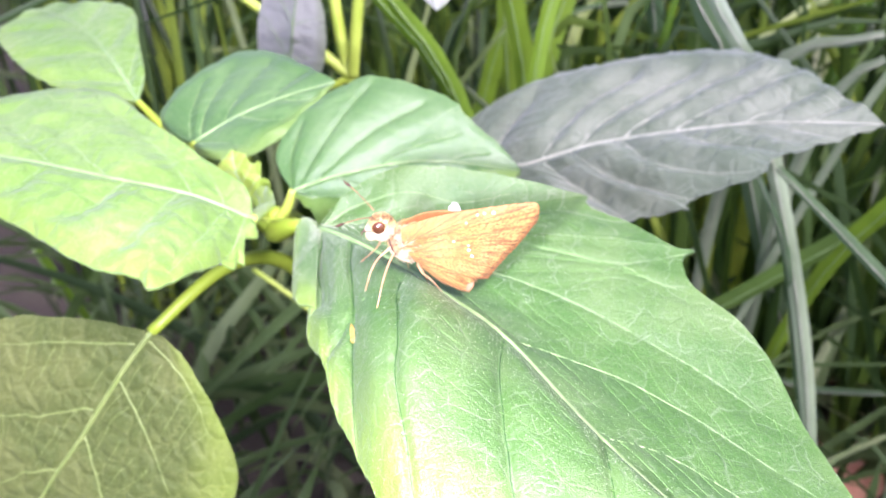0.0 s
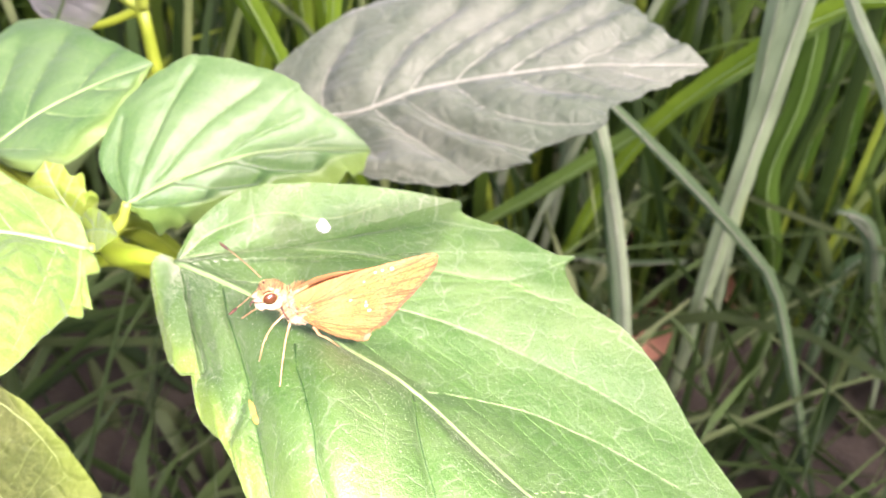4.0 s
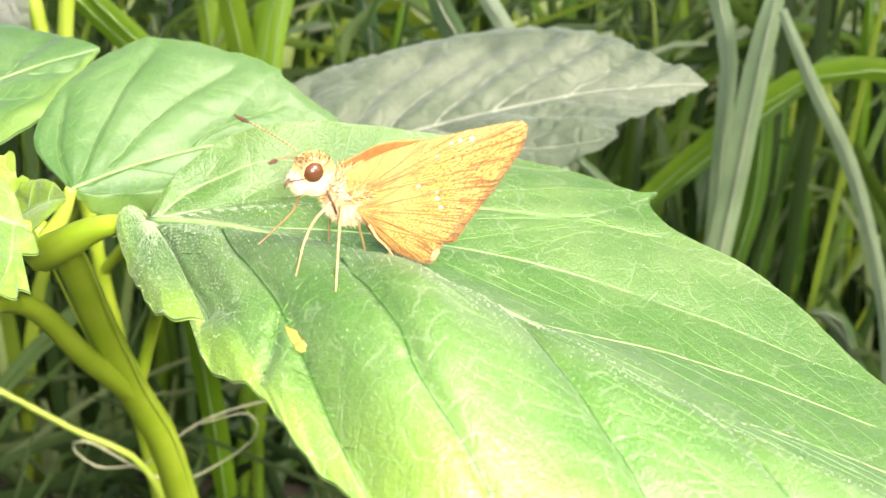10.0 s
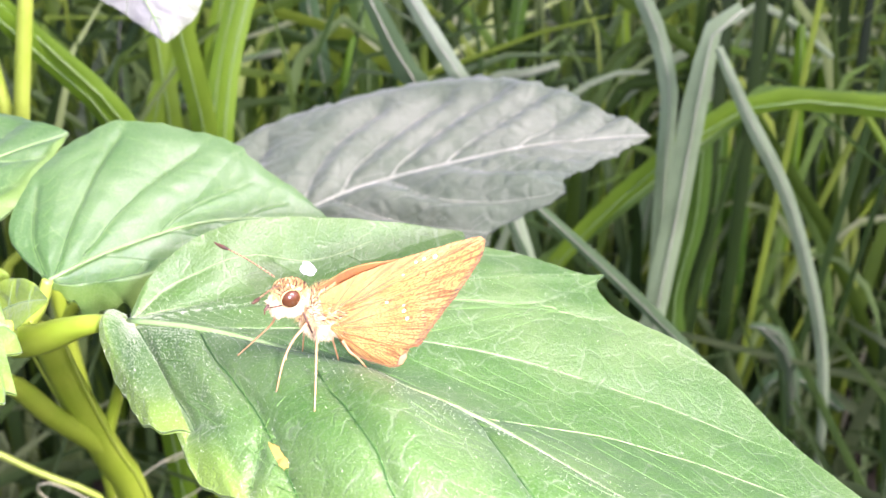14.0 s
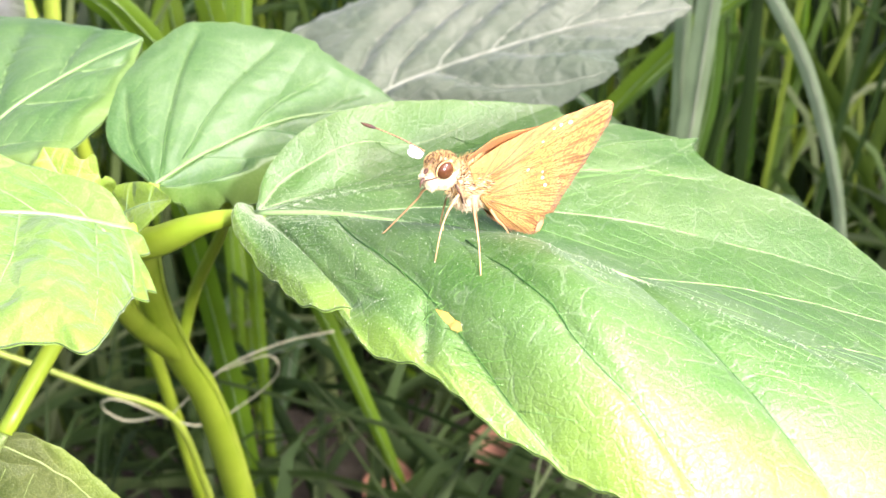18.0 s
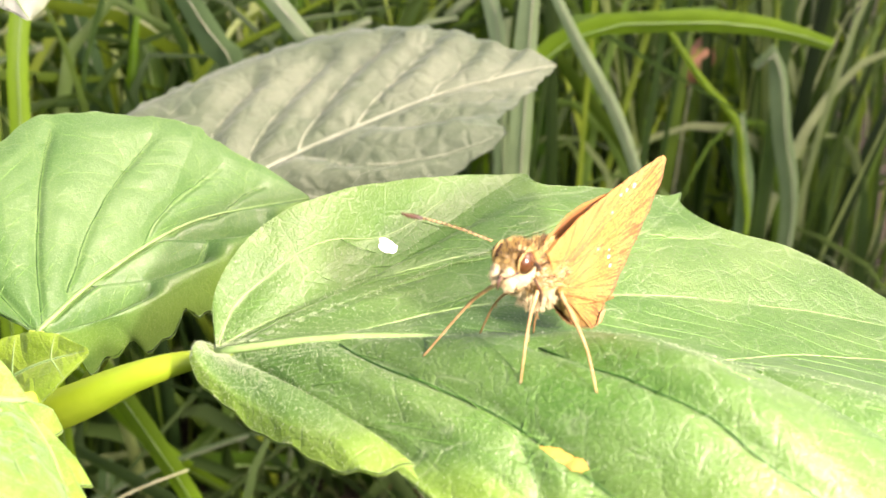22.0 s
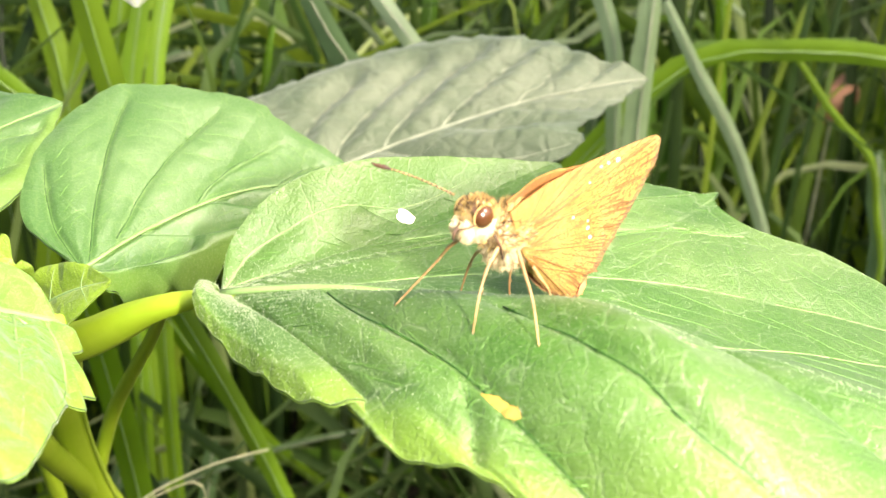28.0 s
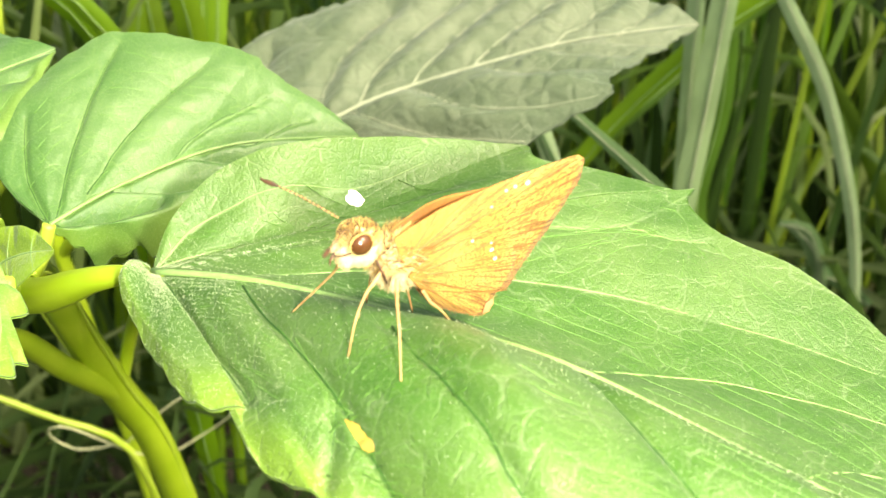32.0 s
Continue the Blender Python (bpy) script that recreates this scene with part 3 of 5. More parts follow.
NEAR_VEINS = [
    [(1.5, -0.6), (4, -2.2), (9.3, -6.6), (14.4, -9.8), (16.6, -11.6)],
    [(10.5, -1.2), (13.5, -3.9), (17.6, -6.8), (21.7, -9.5), (25.2, -12.2), (30.5, -16.6), (35, -20.3), (40, -23.6)],
    [(24.3, -11.6), (25.4, -15.5), (26.0, -18.0)],
    [(25.6, -4.8), (29.6, -8.5), (33.5, -11.6), (36.8, -14.5), (39.2, -16.9), (43, -19.4), (46.6, -21.6), (50, -24)],
    [(40, -0.6), (43.8, -5.2), (46.5, -7.8), (49, -10.1), (51.6, -12.2), (55.4, -15.2), (58.6, -17.6), (63, -21)],
    [(58, -3.4), (63, -8), (69, -12.5), (74, -16)],
    [(76, -3), (82, -7), (87, -10)]]
plan = lambda sets: [[tuple(swz(a, w, 0)[:2]) for a, w in ln] for ln in sets]
main_leaf = leaf(plant, "large green toothed leaf with pale veins, its near half arched", mid_main, [side_rows(far_main, LEN), side_rows(near_main, LEN)], [0, 1], M_LEAF, (0.35, 0.75), 0.25, 0.42, 0.10, (0.03, 0.22), 1.0, 0.06, SUB, (0.15, 0.7), (M_VEIN, M_VEIN_GROOVE_SHADE), 11, ACROSS, [plan(FAR_VEINS), plan(NEAR_VEINS)], 2.4, 0.10)
MAIN_SKIN, (N_FAR, N_NEAR), _ = SKINS[main_leaf.name]
LEAF_PTS = MAIN_SKIN.now


def leaf_hairs(count, seed):
    """Short pale hairs on the large leaf, thickest along its midrib."""
    rng = np.random.RandomState(seed)
    row = np.r_[np.arange(N_FAR), np.arange(N_NEAR)] % ACROSS
    w = np.exp(-(row / 6.0)) + 0.05
    w[N_FAR:] = w[N_FAR:] * 2.0 + 0.10
    pick = rng.choice(len(LEAF_PTS), count, p=w / w.sum())
    step = np.where(row[pick] < ACROSS - 1, 1, -1)
    f = rng.uniform(0, 1, count)[:, None] * 0.5
    q = LEAF_PTS[pick] * (1 - f) + LEAF_PTS[pick + step] * f
    d = np.array([0, -0.25, 1.0]) + rng.normal(0, 0.35, (count, 3))
    d *= rng.uniform(0.12, 0.32, count)[:, None] / np.linalg.norm(d, axis=1)[:, None]
    s = rng.normal(0, 1, (count, 3)) * np.array([1, 1, 0.1])
    s *= 0.019 / np.linalg.norm(s, axis=1)[:, None]
    V = np.stack([q - s, q + s, q + d], 1).reshape(-1, 3)
    F = [(3 * i, 3 * i + 1, 3 * i + 2) for i in range(count)]
    under("leaf_hair", mesh_of("leaf_hair", V, F, M_HAIR, None, False), main_leaf, "fine pale hairs", "stuff")


leaf_hairs(28000, 12)


def on_leaf(c, lift=0.05):
    """The point of the large leaf's upper skin over or under c."""
    d = np.hypot(LEAF_PTS[:, 0] - c[0], LEAF_PTS[:, 1] - c[1])
    near = np.argsort(d)[:10]
    w = (1 / (d[near] + 0.3))[:, None]
    q = np.c_[LEAF_PTS[near, :2] - np.asarray(c)[:2], np.ones(len(near))]
    fit = np.linalg.lstsq(q * w, LEAF_PTS[near, 2] * w[:, 0], rcond=None)[0]
    return np.array([c[0], c[1], fit[2] + lift])


VN = [0, 0.03, 0.13, 0.32, 0.56, 0.78, 1]
SOFT_UPPER = [[(-51.1, 12.8), (-53.6, 17.4), (-54.6, 24.3)], [(-50.2, 13.0), (-49.6, 19.5), (-47.8, 28.4), (-45.8, 34.8)], [(-47.6, 16.4), (-44.8, 22.6), (-40.8, 29.0), (-35.8, 35.0)], [(-40.1, 22.5), (-37, 26.8), (-31.8, 31.7), (-28.8, 34.4)], [(-31.5, 28.4), (-27, 32.5), (-24, 34.6)]]
SOFT_LOWER = [[(-50.3, 12.5), (-45.2, 14.4), (-40.5, 17)], [(-45.4, 17.6), (-39.5, 19), (-34, 22)], [(-37.5, 24.3), (-31.5, 25.6), (-26, 28)]]
leaf(plant, "smooth mid-green ovate leaf behind the large one", [(-50.7, 12.1, 195.8), (-44, 19, 196.5), (-33, 28, 196), (-17.8, 35.5, 192.5)],
     [[(0, -50.7, 12.3, 196, 0), (0.02, -54, 14, 198, 0), (0.06, -56.6, 18.7, 200.3, 0), (0.14, -55, 27, 204, 0.4), (0.26, -50, 34, 206.6, 0.6), (0.36, -45.3, 36.9, 207.3, 0.6), (0.5, -37, 38, 205.5, 0.5), (0.62, -30.3, 37.7, 203.4, 0.3), (0.66, -28.5, 37, 201.5, 0.3), (0.85, -21.5, 36.6, 196, 0), (1, -17.8, 35.6, 192.6, 0)],
      [(0, -50.7, 12, 195.8, 0), (0.03, -48.5, 12, 192.5, 0.5), (0.1, -45, 13.7, 190.1, 1), (0.22, -39, 15.5, 190.5, 1), (0.4, -31, 20, 191, 1), (0.6, -24, 26, 191, 0.6), (0.8, -19, 31, 191, 0.3), (1, -17.8, 35.4, 192.4, 0)]],
     VN, M_LEAF_SOFT, (0.5, 2.6), 0.25, 0.28, 0.10, (0.1, 0.9), 1.9, 0.0, 14, (0.5, 1.1), (M_VEIN_GROOVE_SHADE, M_VEIN_GROOVE_SHADE, M_VEIN), 8, 36, [SOFT_UPPER, SOFT_LOWER], 2.2, 0.12)
PALE_UPPER = [[(-75.5, 19, 199.8), (-79, 25, 202), (-81, 33, 204.5)], [(-74, 20, 200), (-76, 26, 202.6), (-77, 36, 205.6)], [(-70.4, 22.4, 201.4), (-70.8, 29, 204.1), (-69.7, 39, 206.8)], [(-63.6, 27, 203.6), (-62.6, 31.6, 205.4), (-60.6, 36.5, 206.6)]]
PALE_LOWER = [[(-74, 18, 199.6), (-67, 17.6, 200.6), (-61, 17.5, 200.6)], [(-67, 24, 202.6), (-61.4, 23.6, 203.2), (-57, 24.6, 203.4)], [(-60.5, 29, 204.6), (-57, 29.4, 204.8), (-55, 30.5, 205)]]
leaf(plant, "pale green ovate leaf with a pointed tip", [(-74.5, 18, 199), (-68, 24, 202.5), (-60, 30, 205), (-53, 34.8, 206.2)],
     [[(0, -74.5, 18.1, 199, 0), (0.03, -79, 18.6, 199.8, 0), (0.08, -85, 23.3, 201, 0), (0.18, -85, 31, 204, 0), (0.32, -82, 38, 206, 0.3), (0.48, -78.3, 43.8, 207, 0.3), (0.62, -70, 43, 207.5, 0.3), (0.8, -61, 39, 207, 0), (1, -53, 35, 206.3, 0)],
      [(0, -74.5, 17.9, 199, 0), (0.05, -72, 16, 198.4, 0.3), (0.15, -68, 14.5, 198.4, 0.5), (0.3, -63, 14.6, 198.8, 0.6), (0.5, -58, 19, 200.5, 0.6), (0.7, -54.5, 26, 203, 0.3), (0.85, -53.5, 31, 205, 0), (1, -53, 34.7, 206.1, 0)]],
     VN, M_LEAF_SOFT, 0.65, 0.25, 0.36, 0.11, 0.1, 1.8, 0.15, 10, 0.4, None, 7, 30, [PALE_UPPER, PALE_LOWER], 2.2, 0.2)
YOUNG_UPPER = [[(-53.8, -2, 198.8), (-58.1, 2.1, 200.7), (-62.9, 6, 202.8)], [(-60, -2, 201.5), (-68.5, 4, 204), (-85, 13, 205.3)], [(-73.2, -5, 204.2), (-80, -2, 205.3), (-91.8, 5, 206.5)], [(-84, -5.6, 205.4), (-94.5, 0, 206), (-104, 6, 206.6)]]
YOUNG_LOWER = [[(-52.6, 0.4, 197), (-51, -5, 195.7), (-50.4, -9.6, 194.5)], [(-55, -0.6, 199), (-52.4, -12.9, 200), (-51.4, -21, 200)], [(-61.5, -3, 202), (-60, -13, 202.9), (-60.5, -21.9, 201.5)], [(-70, -5, 203.7), (-69.5, -12.8, 203.9), (-72.6, -17, 203.9)], [(-84, -6, 205.4), (-84, -12.2, 205.1), (-87, -15, 204)]]
leaf(plant, "young yellow-green leaf with coarse teeth", [(-52, 1.5, 196), (-60, -2, 201), (-72.2, -5.2, 204), (-95, -7, 206), (-118, -10, 205)],
     [[(0, -52, 1.7, 196, 0), (0.04, -55, 5, 199, 0.2), (0.12, -64, 7, 203, 0.3), (0.25, -78, 13, 205, 0.4), (0.42, -94.8, 21.3, 206, 0.4), (0.6, -108, 16, 206.5, 0.3), (0.8, -116, 4, 206, 0), (1, -118, -10, 205, 0)],
      [(0, -52, 1.3, 196, 0), (0.03, -50.0, -0.7, 194.2, 0.3), (0.045, -51.2, -3.0, 195.0, 0.4), (0.06, -50.6, -5.2, 194.4, 0.4), (0.08, -48.7, -7.1, 193, 0.5), (0.09, -49.5, -7.6, 193.8, 0.5), (0.1, -49.2, -9.2, 193.6, 0.5), (0.13, -50.2, -10.6, 195.0, 0.6), (0.18, -50.2, -15.5, 197.2, 0.7), (0.24, -50.2, -19.8, 198.6, 0.8), (0.3, -51.3, -25.1, 199.7, 0.8), (0.34, -54.2, -23.6, 200.2, 0.8), (0.42, -59.5, -24.0, 200.6, 0.8), (0.5, -65.5, -23.3, 201, 0.8), (0.65, -83.3, -18.6, 202.5, 0.6), (0.85, -104, -17, 204, 0.2), (1, -118, -10.2, 205, 0)]],
     VN, M_LEAF_YOUNG, 1.2, 0.25, 0.45, 0.15, 0.1, 1.5, 0.05, 12, 0.25, None, 6, 32, [YOUNG_UPPER, YOUNG_LOWER], 2.4, 0.3)
OLIVE_OUTER = [[(-70.2, -12.4, 176.6), (-82.8, -14.6, 174), (-98, -17.5, 169)], [(-78.5, -17.6, 163.8), (-87.8, -20, 160.5), (-103, -23, 156)], [(-86, -23, 152), (-94, -25, 149), (-104, -28, 145)]]
OLIVE_INNER = [[(-68.2, -11.6, 177.6), (-60.5, -13.2, 169.3), (-56.6, -15.5, 161)], [(-73.4, -15, 170.4), (-69, -17.2, 162.4), (-63.5, -20.8, 150)], [(-80.5, -19.6, 159.8), (-77.5, -22.5, 150), (-74, -26, 139)]]
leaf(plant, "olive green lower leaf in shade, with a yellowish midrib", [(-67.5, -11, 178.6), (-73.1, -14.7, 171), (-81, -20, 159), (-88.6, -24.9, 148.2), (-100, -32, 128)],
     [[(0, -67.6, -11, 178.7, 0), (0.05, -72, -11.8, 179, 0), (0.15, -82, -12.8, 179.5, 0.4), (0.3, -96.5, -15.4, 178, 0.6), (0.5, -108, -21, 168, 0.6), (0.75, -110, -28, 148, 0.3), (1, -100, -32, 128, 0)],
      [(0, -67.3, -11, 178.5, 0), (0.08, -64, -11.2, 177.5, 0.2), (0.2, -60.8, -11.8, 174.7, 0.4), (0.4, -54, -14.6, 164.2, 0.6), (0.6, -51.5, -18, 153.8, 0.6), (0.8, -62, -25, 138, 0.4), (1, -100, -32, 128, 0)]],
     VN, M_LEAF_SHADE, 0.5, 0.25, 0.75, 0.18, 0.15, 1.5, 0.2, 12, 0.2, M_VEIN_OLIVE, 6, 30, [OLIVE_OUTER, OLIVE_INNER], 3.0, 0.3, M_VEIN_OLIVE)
leaf(plant, "bright yellow-green upper leaf of the weed", [(-90, 24, 203), (-105, 36, 206), (-125, 50, 207), (-150, 64, 205)],
     [[(0, -90, 24.2, 203, 0), (0.08, -94, 32, 205, 0), (0.25, -104, 44, 207, 0.4), (0.5, -118, 60, 208, 0.4), (0.75, -134, 66, 207, 0.2), (1, -150, 64, 205, 0)],
      [(0, -90, 23.8, 203, 0), (0.08, -97, 21, 204, 0), (0.25, -112, 24, 205, 0.4), (0.5, -128, 32, 206, 0.4), (0.75, -145, 46, 206, 0.2), (1, -150, 64, 205, 0)]],
     VN, M_LEAF_YOUNG, 0.9, 0.25, 0.45, 0.12, 0.15, 1.5, 0.5, 12, 0.25)
leaf(plant, "small folded young leaf at the shoot tip", [(-57, 6, 192.5), (-54.5, 6, 195), (-50.8, 4, 197.6), (-46.9, 1.2, 199.6)],
     [[(0, -57, 6.1, 192.6, 0), (0.1, -56.2, 7, 195, 0), (0.3, -54.3, 7, 198.2, 0.2), (0.5, -52.3, 6.5, 199.4, 0.3), (0.75, -49.4, 4.3, 200.1, 0.2), (1, -46.9, 1.3, 199.7, 0)],
      [(0, -57, 5.9, 192.4, 0), (0.15, -55.5, 3.6, 192.6, 0.4), (0.4, -53, 1.8, 194.2, 0.5), (0.7, -50, 1.2, 196.8, 0.3), (1, -46.9, 1.1, 199.5, 0)]],
     [0, 0.15, 0.4, 0.7, 1], M_LEAF_BUD, 0.25, 0.2, 0.35, 0.09, 0.05, 1.4, 0.1)
leaf(plant, "crinkled yellow bud leaf with sharp teeth", [(-57.5, 11.5, 191.5), (-59.5, 11, 194.5), (-61.5, 12, 198), (-63, 14, 201)],
     [[(0, -57.5, 11.5, 191.5, 0), (0.1, -56.2, 11.8, 193, 0.2), (0.25, -55.4, 12.6, 196, 0.3), (0.35, -56.8, 12.6, 197.2, 0.3), (0.45, -57.2, 13.4, 199.4, 0.3), (0.6, -59, 13, 199.8, 0.3), (0.8, -60.6, 13.6, 200.8, 0.2), (1, -63, 14, 201, 0)],
      [(0, -57.5, 11.5, 191.5, 0), (0.15, -60, 9, 191, 0.4), (0.4, -64, 9, 193, 0.5), (0.7, -65.5, 11, 197.5, 0.4), (1, -63, 14, 201, 0)]],
     [0, 0.12, 0.28, 0.45, 0.65, 0.82, 1], M_LEAF_BUD, 0.5, 0.2, 0.35, 0.1, 0.25, 1.3, 0.6)


def stalk(name, P, radii, mat, label="", parent=None, n=8, flat=1.0):
    v, f = tube(P, radii, n, 24, flat)
    return under(name, mesh_of(name, v, f, mat), parent or plant, label)


stalk("petiole", [(-55.2, 11.3, 187.5), (-50, 5, 192), (-44, 0.5, 196.5), (-39.5, -1.5, 198.2), (-35.5, -3.2, 198.7)], [2.2, 2.0, 1.7, 1.1, 0.4], M_STEM)
FORK = (-62.1, 52.9, 135.7)
stalk("petiole", [FORK, (-63.8, 38.0, 154.5), (-63.1, 22.0, 173.5), (-62, 4, 183), (-67.5, -11, 178.6)], [2.2, 1.9, 1.6, 1.3, 1.0], M_STEM)
stalk("petiole", [(-55.5, 12, 188), (-52.5, 12, 192), (-50.7, 12.1, 195.8)], [1.4, 1.0, 0.7], M_STEM_YELLOW)
stalk("petiole", [(-56, 11.5, 188), (-54, 6, 192), (-52, 1.5, 196)], [1.4, 1.1, 0.8], M_STEM_YELLOW)
stalk("petiole", [(-57, 13, 187), (-66, 16, 193), (-74.5, 18, 199)], [1.3, 1.0, 0.7], M_STEM)
stalk("petiole", [(-57, 13, 187), (-74, 18, 195), (-90, 24, 203)], [1.3, 1.0, 0.7], M_STEM)
STEM = [(-60, 70, -3), (-58.5, 66, 70), (-59.5, 58.5, 117), FORK, (-61.3, 40, 159.4), (-56.5, 21, 183), (-56, 12, 190)]
stem = stalk("stem", STEM, [4.0, 3.9, 3.7, 3.4, 3.0, 2.4, 1.9], M_STEM)
for dx, dz in ((0.2, 1.3), (2.8, 0.8), (-2.5, 1.1)):        # the corners of the square stem
    ln = np.array(STEM) + np.array([dx, -2.8 if dx == 0.2 else -1.5, dz])
    under("ridge", mesh_of("ridge", *tube(ln, [0.3, 0.28, 0.22], 6, 40), M_STEM_YELLOW), stem, "pale ridge")

# ---- plant behind ----
weed = thing("tall_weed", (-74, 95, 0), "taller weed behind, with dusty grey-green leaves", "plant")
DUSTY_UPPER = [[(-36, 73), (-37, 82), (-33, 92)], [(-24.6, 71.8), (-22.7, 79.9), (-18.3, 87.5), (-9.9, 94)], [(-17.7, 73.9), (-13.3, 81.2), (-6.2, 87), (3.3, 93)], [(-8.5, 75.2), (-2.7, 81.1), (5.6, 86.8), (14.9, 91)], [(2.9, 76.1), (8.7, 79.8), (18, 84), (25.1, 87.5)], [(16.2, 75.2), (22, 78), (28.9, 81.5)], [(26.9, 73.6), (31.6, 76), (34.5, 78)]]
DUSTY_LOWER = [[(-34, 71.5), (-28, 66), (-22, 60)], [(-23.8, 71), (-17.3, 65.3), (-8.4, 59.2), (-3, 55)], [(-18.5, 73.2), (-10.6, 66.6), (0.3, 61.6), (9.5, 58.6)], [(-7.4, 74.8), (-0.7, 67), (10.8, 61.8), (20.9, 59)], [(4, 75.6), (11.4, 70), (20.8, 66.8), (25, 63.6)], [(16.2, 74.6), (22.3, 71), (28, 68)], [(26, 73.2), (31, 71.5), (35, 70.4)]]
leaf(weed, "dusty grey-green toothed leaf turned to the sky", [(-50, 76, 168), (-29.4, 71, 174.5), (-12.7, 75.4, 180), (15.4, 75.6, 187.5), (30.9, 73.8, 190.4), (42.3, 75.1, 190.7)],
     [[(0, -50, 76.2, 168.2, 0), (0.04, -50, 84, 173, 0), (0.1, -44, 92, 177.5, 0.3), (0.2, -34.8, 99.5, 182.5, 0.5), (0.32, -24.3, 102, 186, 0.6), (0.48, -6, 102.5, 191, 0.6), (0.62, 11.7, 100, 194.3, 0.5), (0.76, 25.1, 88.5, 196, 0.3), (0.9, 35.5, 80.5, 193, 0.1), (1, 42.4, 75.2, 190.7, 0)],
      [(0, -50, 75.8, 168, 0), (0.05, -41, 67, 170, 0), (0.16, -25.7, 56.3, 170.5, 0.4), (0.28, -5.8, 51.5, 173.3, 0.6), (0.33, 0.4, 55, 174.5, 0.6), (0.4, 8.9, 55.5, 177.6, 0.6), (0.43, 10.5, 58.5, 178.6, 0.5), (0.57, 22.6, 58.3, 186, 0.3), (0.62, 23.5, 62.5, 187, 0.2), (0.8, 34, 69, 189, 0.1), (1, 42.4, 75, 190.6, 0)]],
     [0, 0.03, 0.1, 0.22, 0.36, 0.52, 0.68, 0.84, 1], M_LEAF_DUSTY, 1.9, 0.25, 0.5, 0.16, 0.25, 1.6, 0.6, 12, 0.5, M_VEIN_GREY, 7, 40, [DUSTY_UPPER, DUSTY_LOWER], 2.6, 0.35, M_VEIN_DUST)
leaf(weed, "whitish leaf hanging tip down from above", [(-58, 72, 232), (-50, 68, 221), (-45.1, 66, 210.5)],
     [[(0, -58, 72, 232, 0), (0.1, -64, 74, 228, 0.3), (0.35, -60, 71, 219.5, 0.3), (0.65, -51.5, 68, 214.5, 0.2), (1, -45.3, 66, 210.5, 0)],
      [(0, -58, 72, 232, 0), (0.1, -47, 70, 229, 0.3), (0.35, -39, 68, 222, 0.3), (0.65, -39.5, 66.5, 215.5, 0.2), (1, -44.9, 66, 210.5, 0)]],
     VN, M_PALE, 0.5, 0.25, 0.5, 0.15, 0.1, 1.4, 0.2)
leaf(weed, "sun-bleached whitish leaf behind the stalks", [(-104, 92, 176), (-96, 88, 188), (-90, 84, 202), (-84, 82, 216)],
     [[(0, -104, 92, 176, 0), (0.15, -108, 92, 184, 0.3), (0.4, -104, 89, 198, 0.4), (0.7, -95, 85, 210, 0.3), (1, -84, 82, 216, 0)],
      [(0, -104, 92, 176, 0), (0.15, -96, 90, 177, 0.3), (0.4, -86, 87, 187, 0.4), (0.7, -82, 84, 202, 0.3), (1, -84, 82, 216, 0)]],
     VN, M_PALE, 0.5, 0.25, 0.5, 0.15, 0.1, 1.4, 0.2)
stalk("petiole", [(-84, 98, 180), (-94, 96, 176), (-104, 92, 176)], [1.2, 1.0, 0.8], M_STEM, "", weed)
stalk("stem", [(-74, 95, -3), (-76, 95, 70), (-80, 92, 140), (-84, 98, 180)], [1.9, 1.8, 1.7, 1.6], M_STEM, "", weed)
stalk("branch", [(-84, 98, 180), (-86.9, 99.5, 190), (-90, 100, 240)], [1.7, 1.5, 1.2], M_STEM_YELLOW, "", weed)
stalk("branch", [(-84, 98, 180), (-80, 98, 200), (-70, 97, 245)], [1.7, 1.5, 1.2], M_STEM_YELLOW, "", weed)
stalk("branch", [(-84, 98, 180), (-100, 99, 190), (-125, 100, 205)], [1.6, 1.4, 1.2], M_STEM_YELLOW, "", weed)
stalk("petiole", [(-80, 92, 140), (-66, 85, 156), (-50, 76, 168)], [1.3, 1.1, 0.9], M_STEM, "", weed)
stalk("petiole", [(-70, 97, 245), (-64, 85, 240), (-58, 72, 232)], [1.0, 0.9, 0.7], M_STEM, "", weed)

# ---- butterfly ----
# wing plane: a runs from the head to the wing tip, p away from the viewer's side, z up
O_B = np.array([-18.6, -18.8, 0.0])
A_AX, P_AX = np.array([0.905, 0.425, 0.0]), np.array([-0.425, 0.905, 0.0])


def apz(a, p, z):
    return O_B + A_AX * a + P_AX * p + np.array([0, 0, z])


bug = thing("butterfly", apz(5, 1.2, 203), "small orange-brown skipper butterfly with closed wings resting on a leaf", "butterfly")


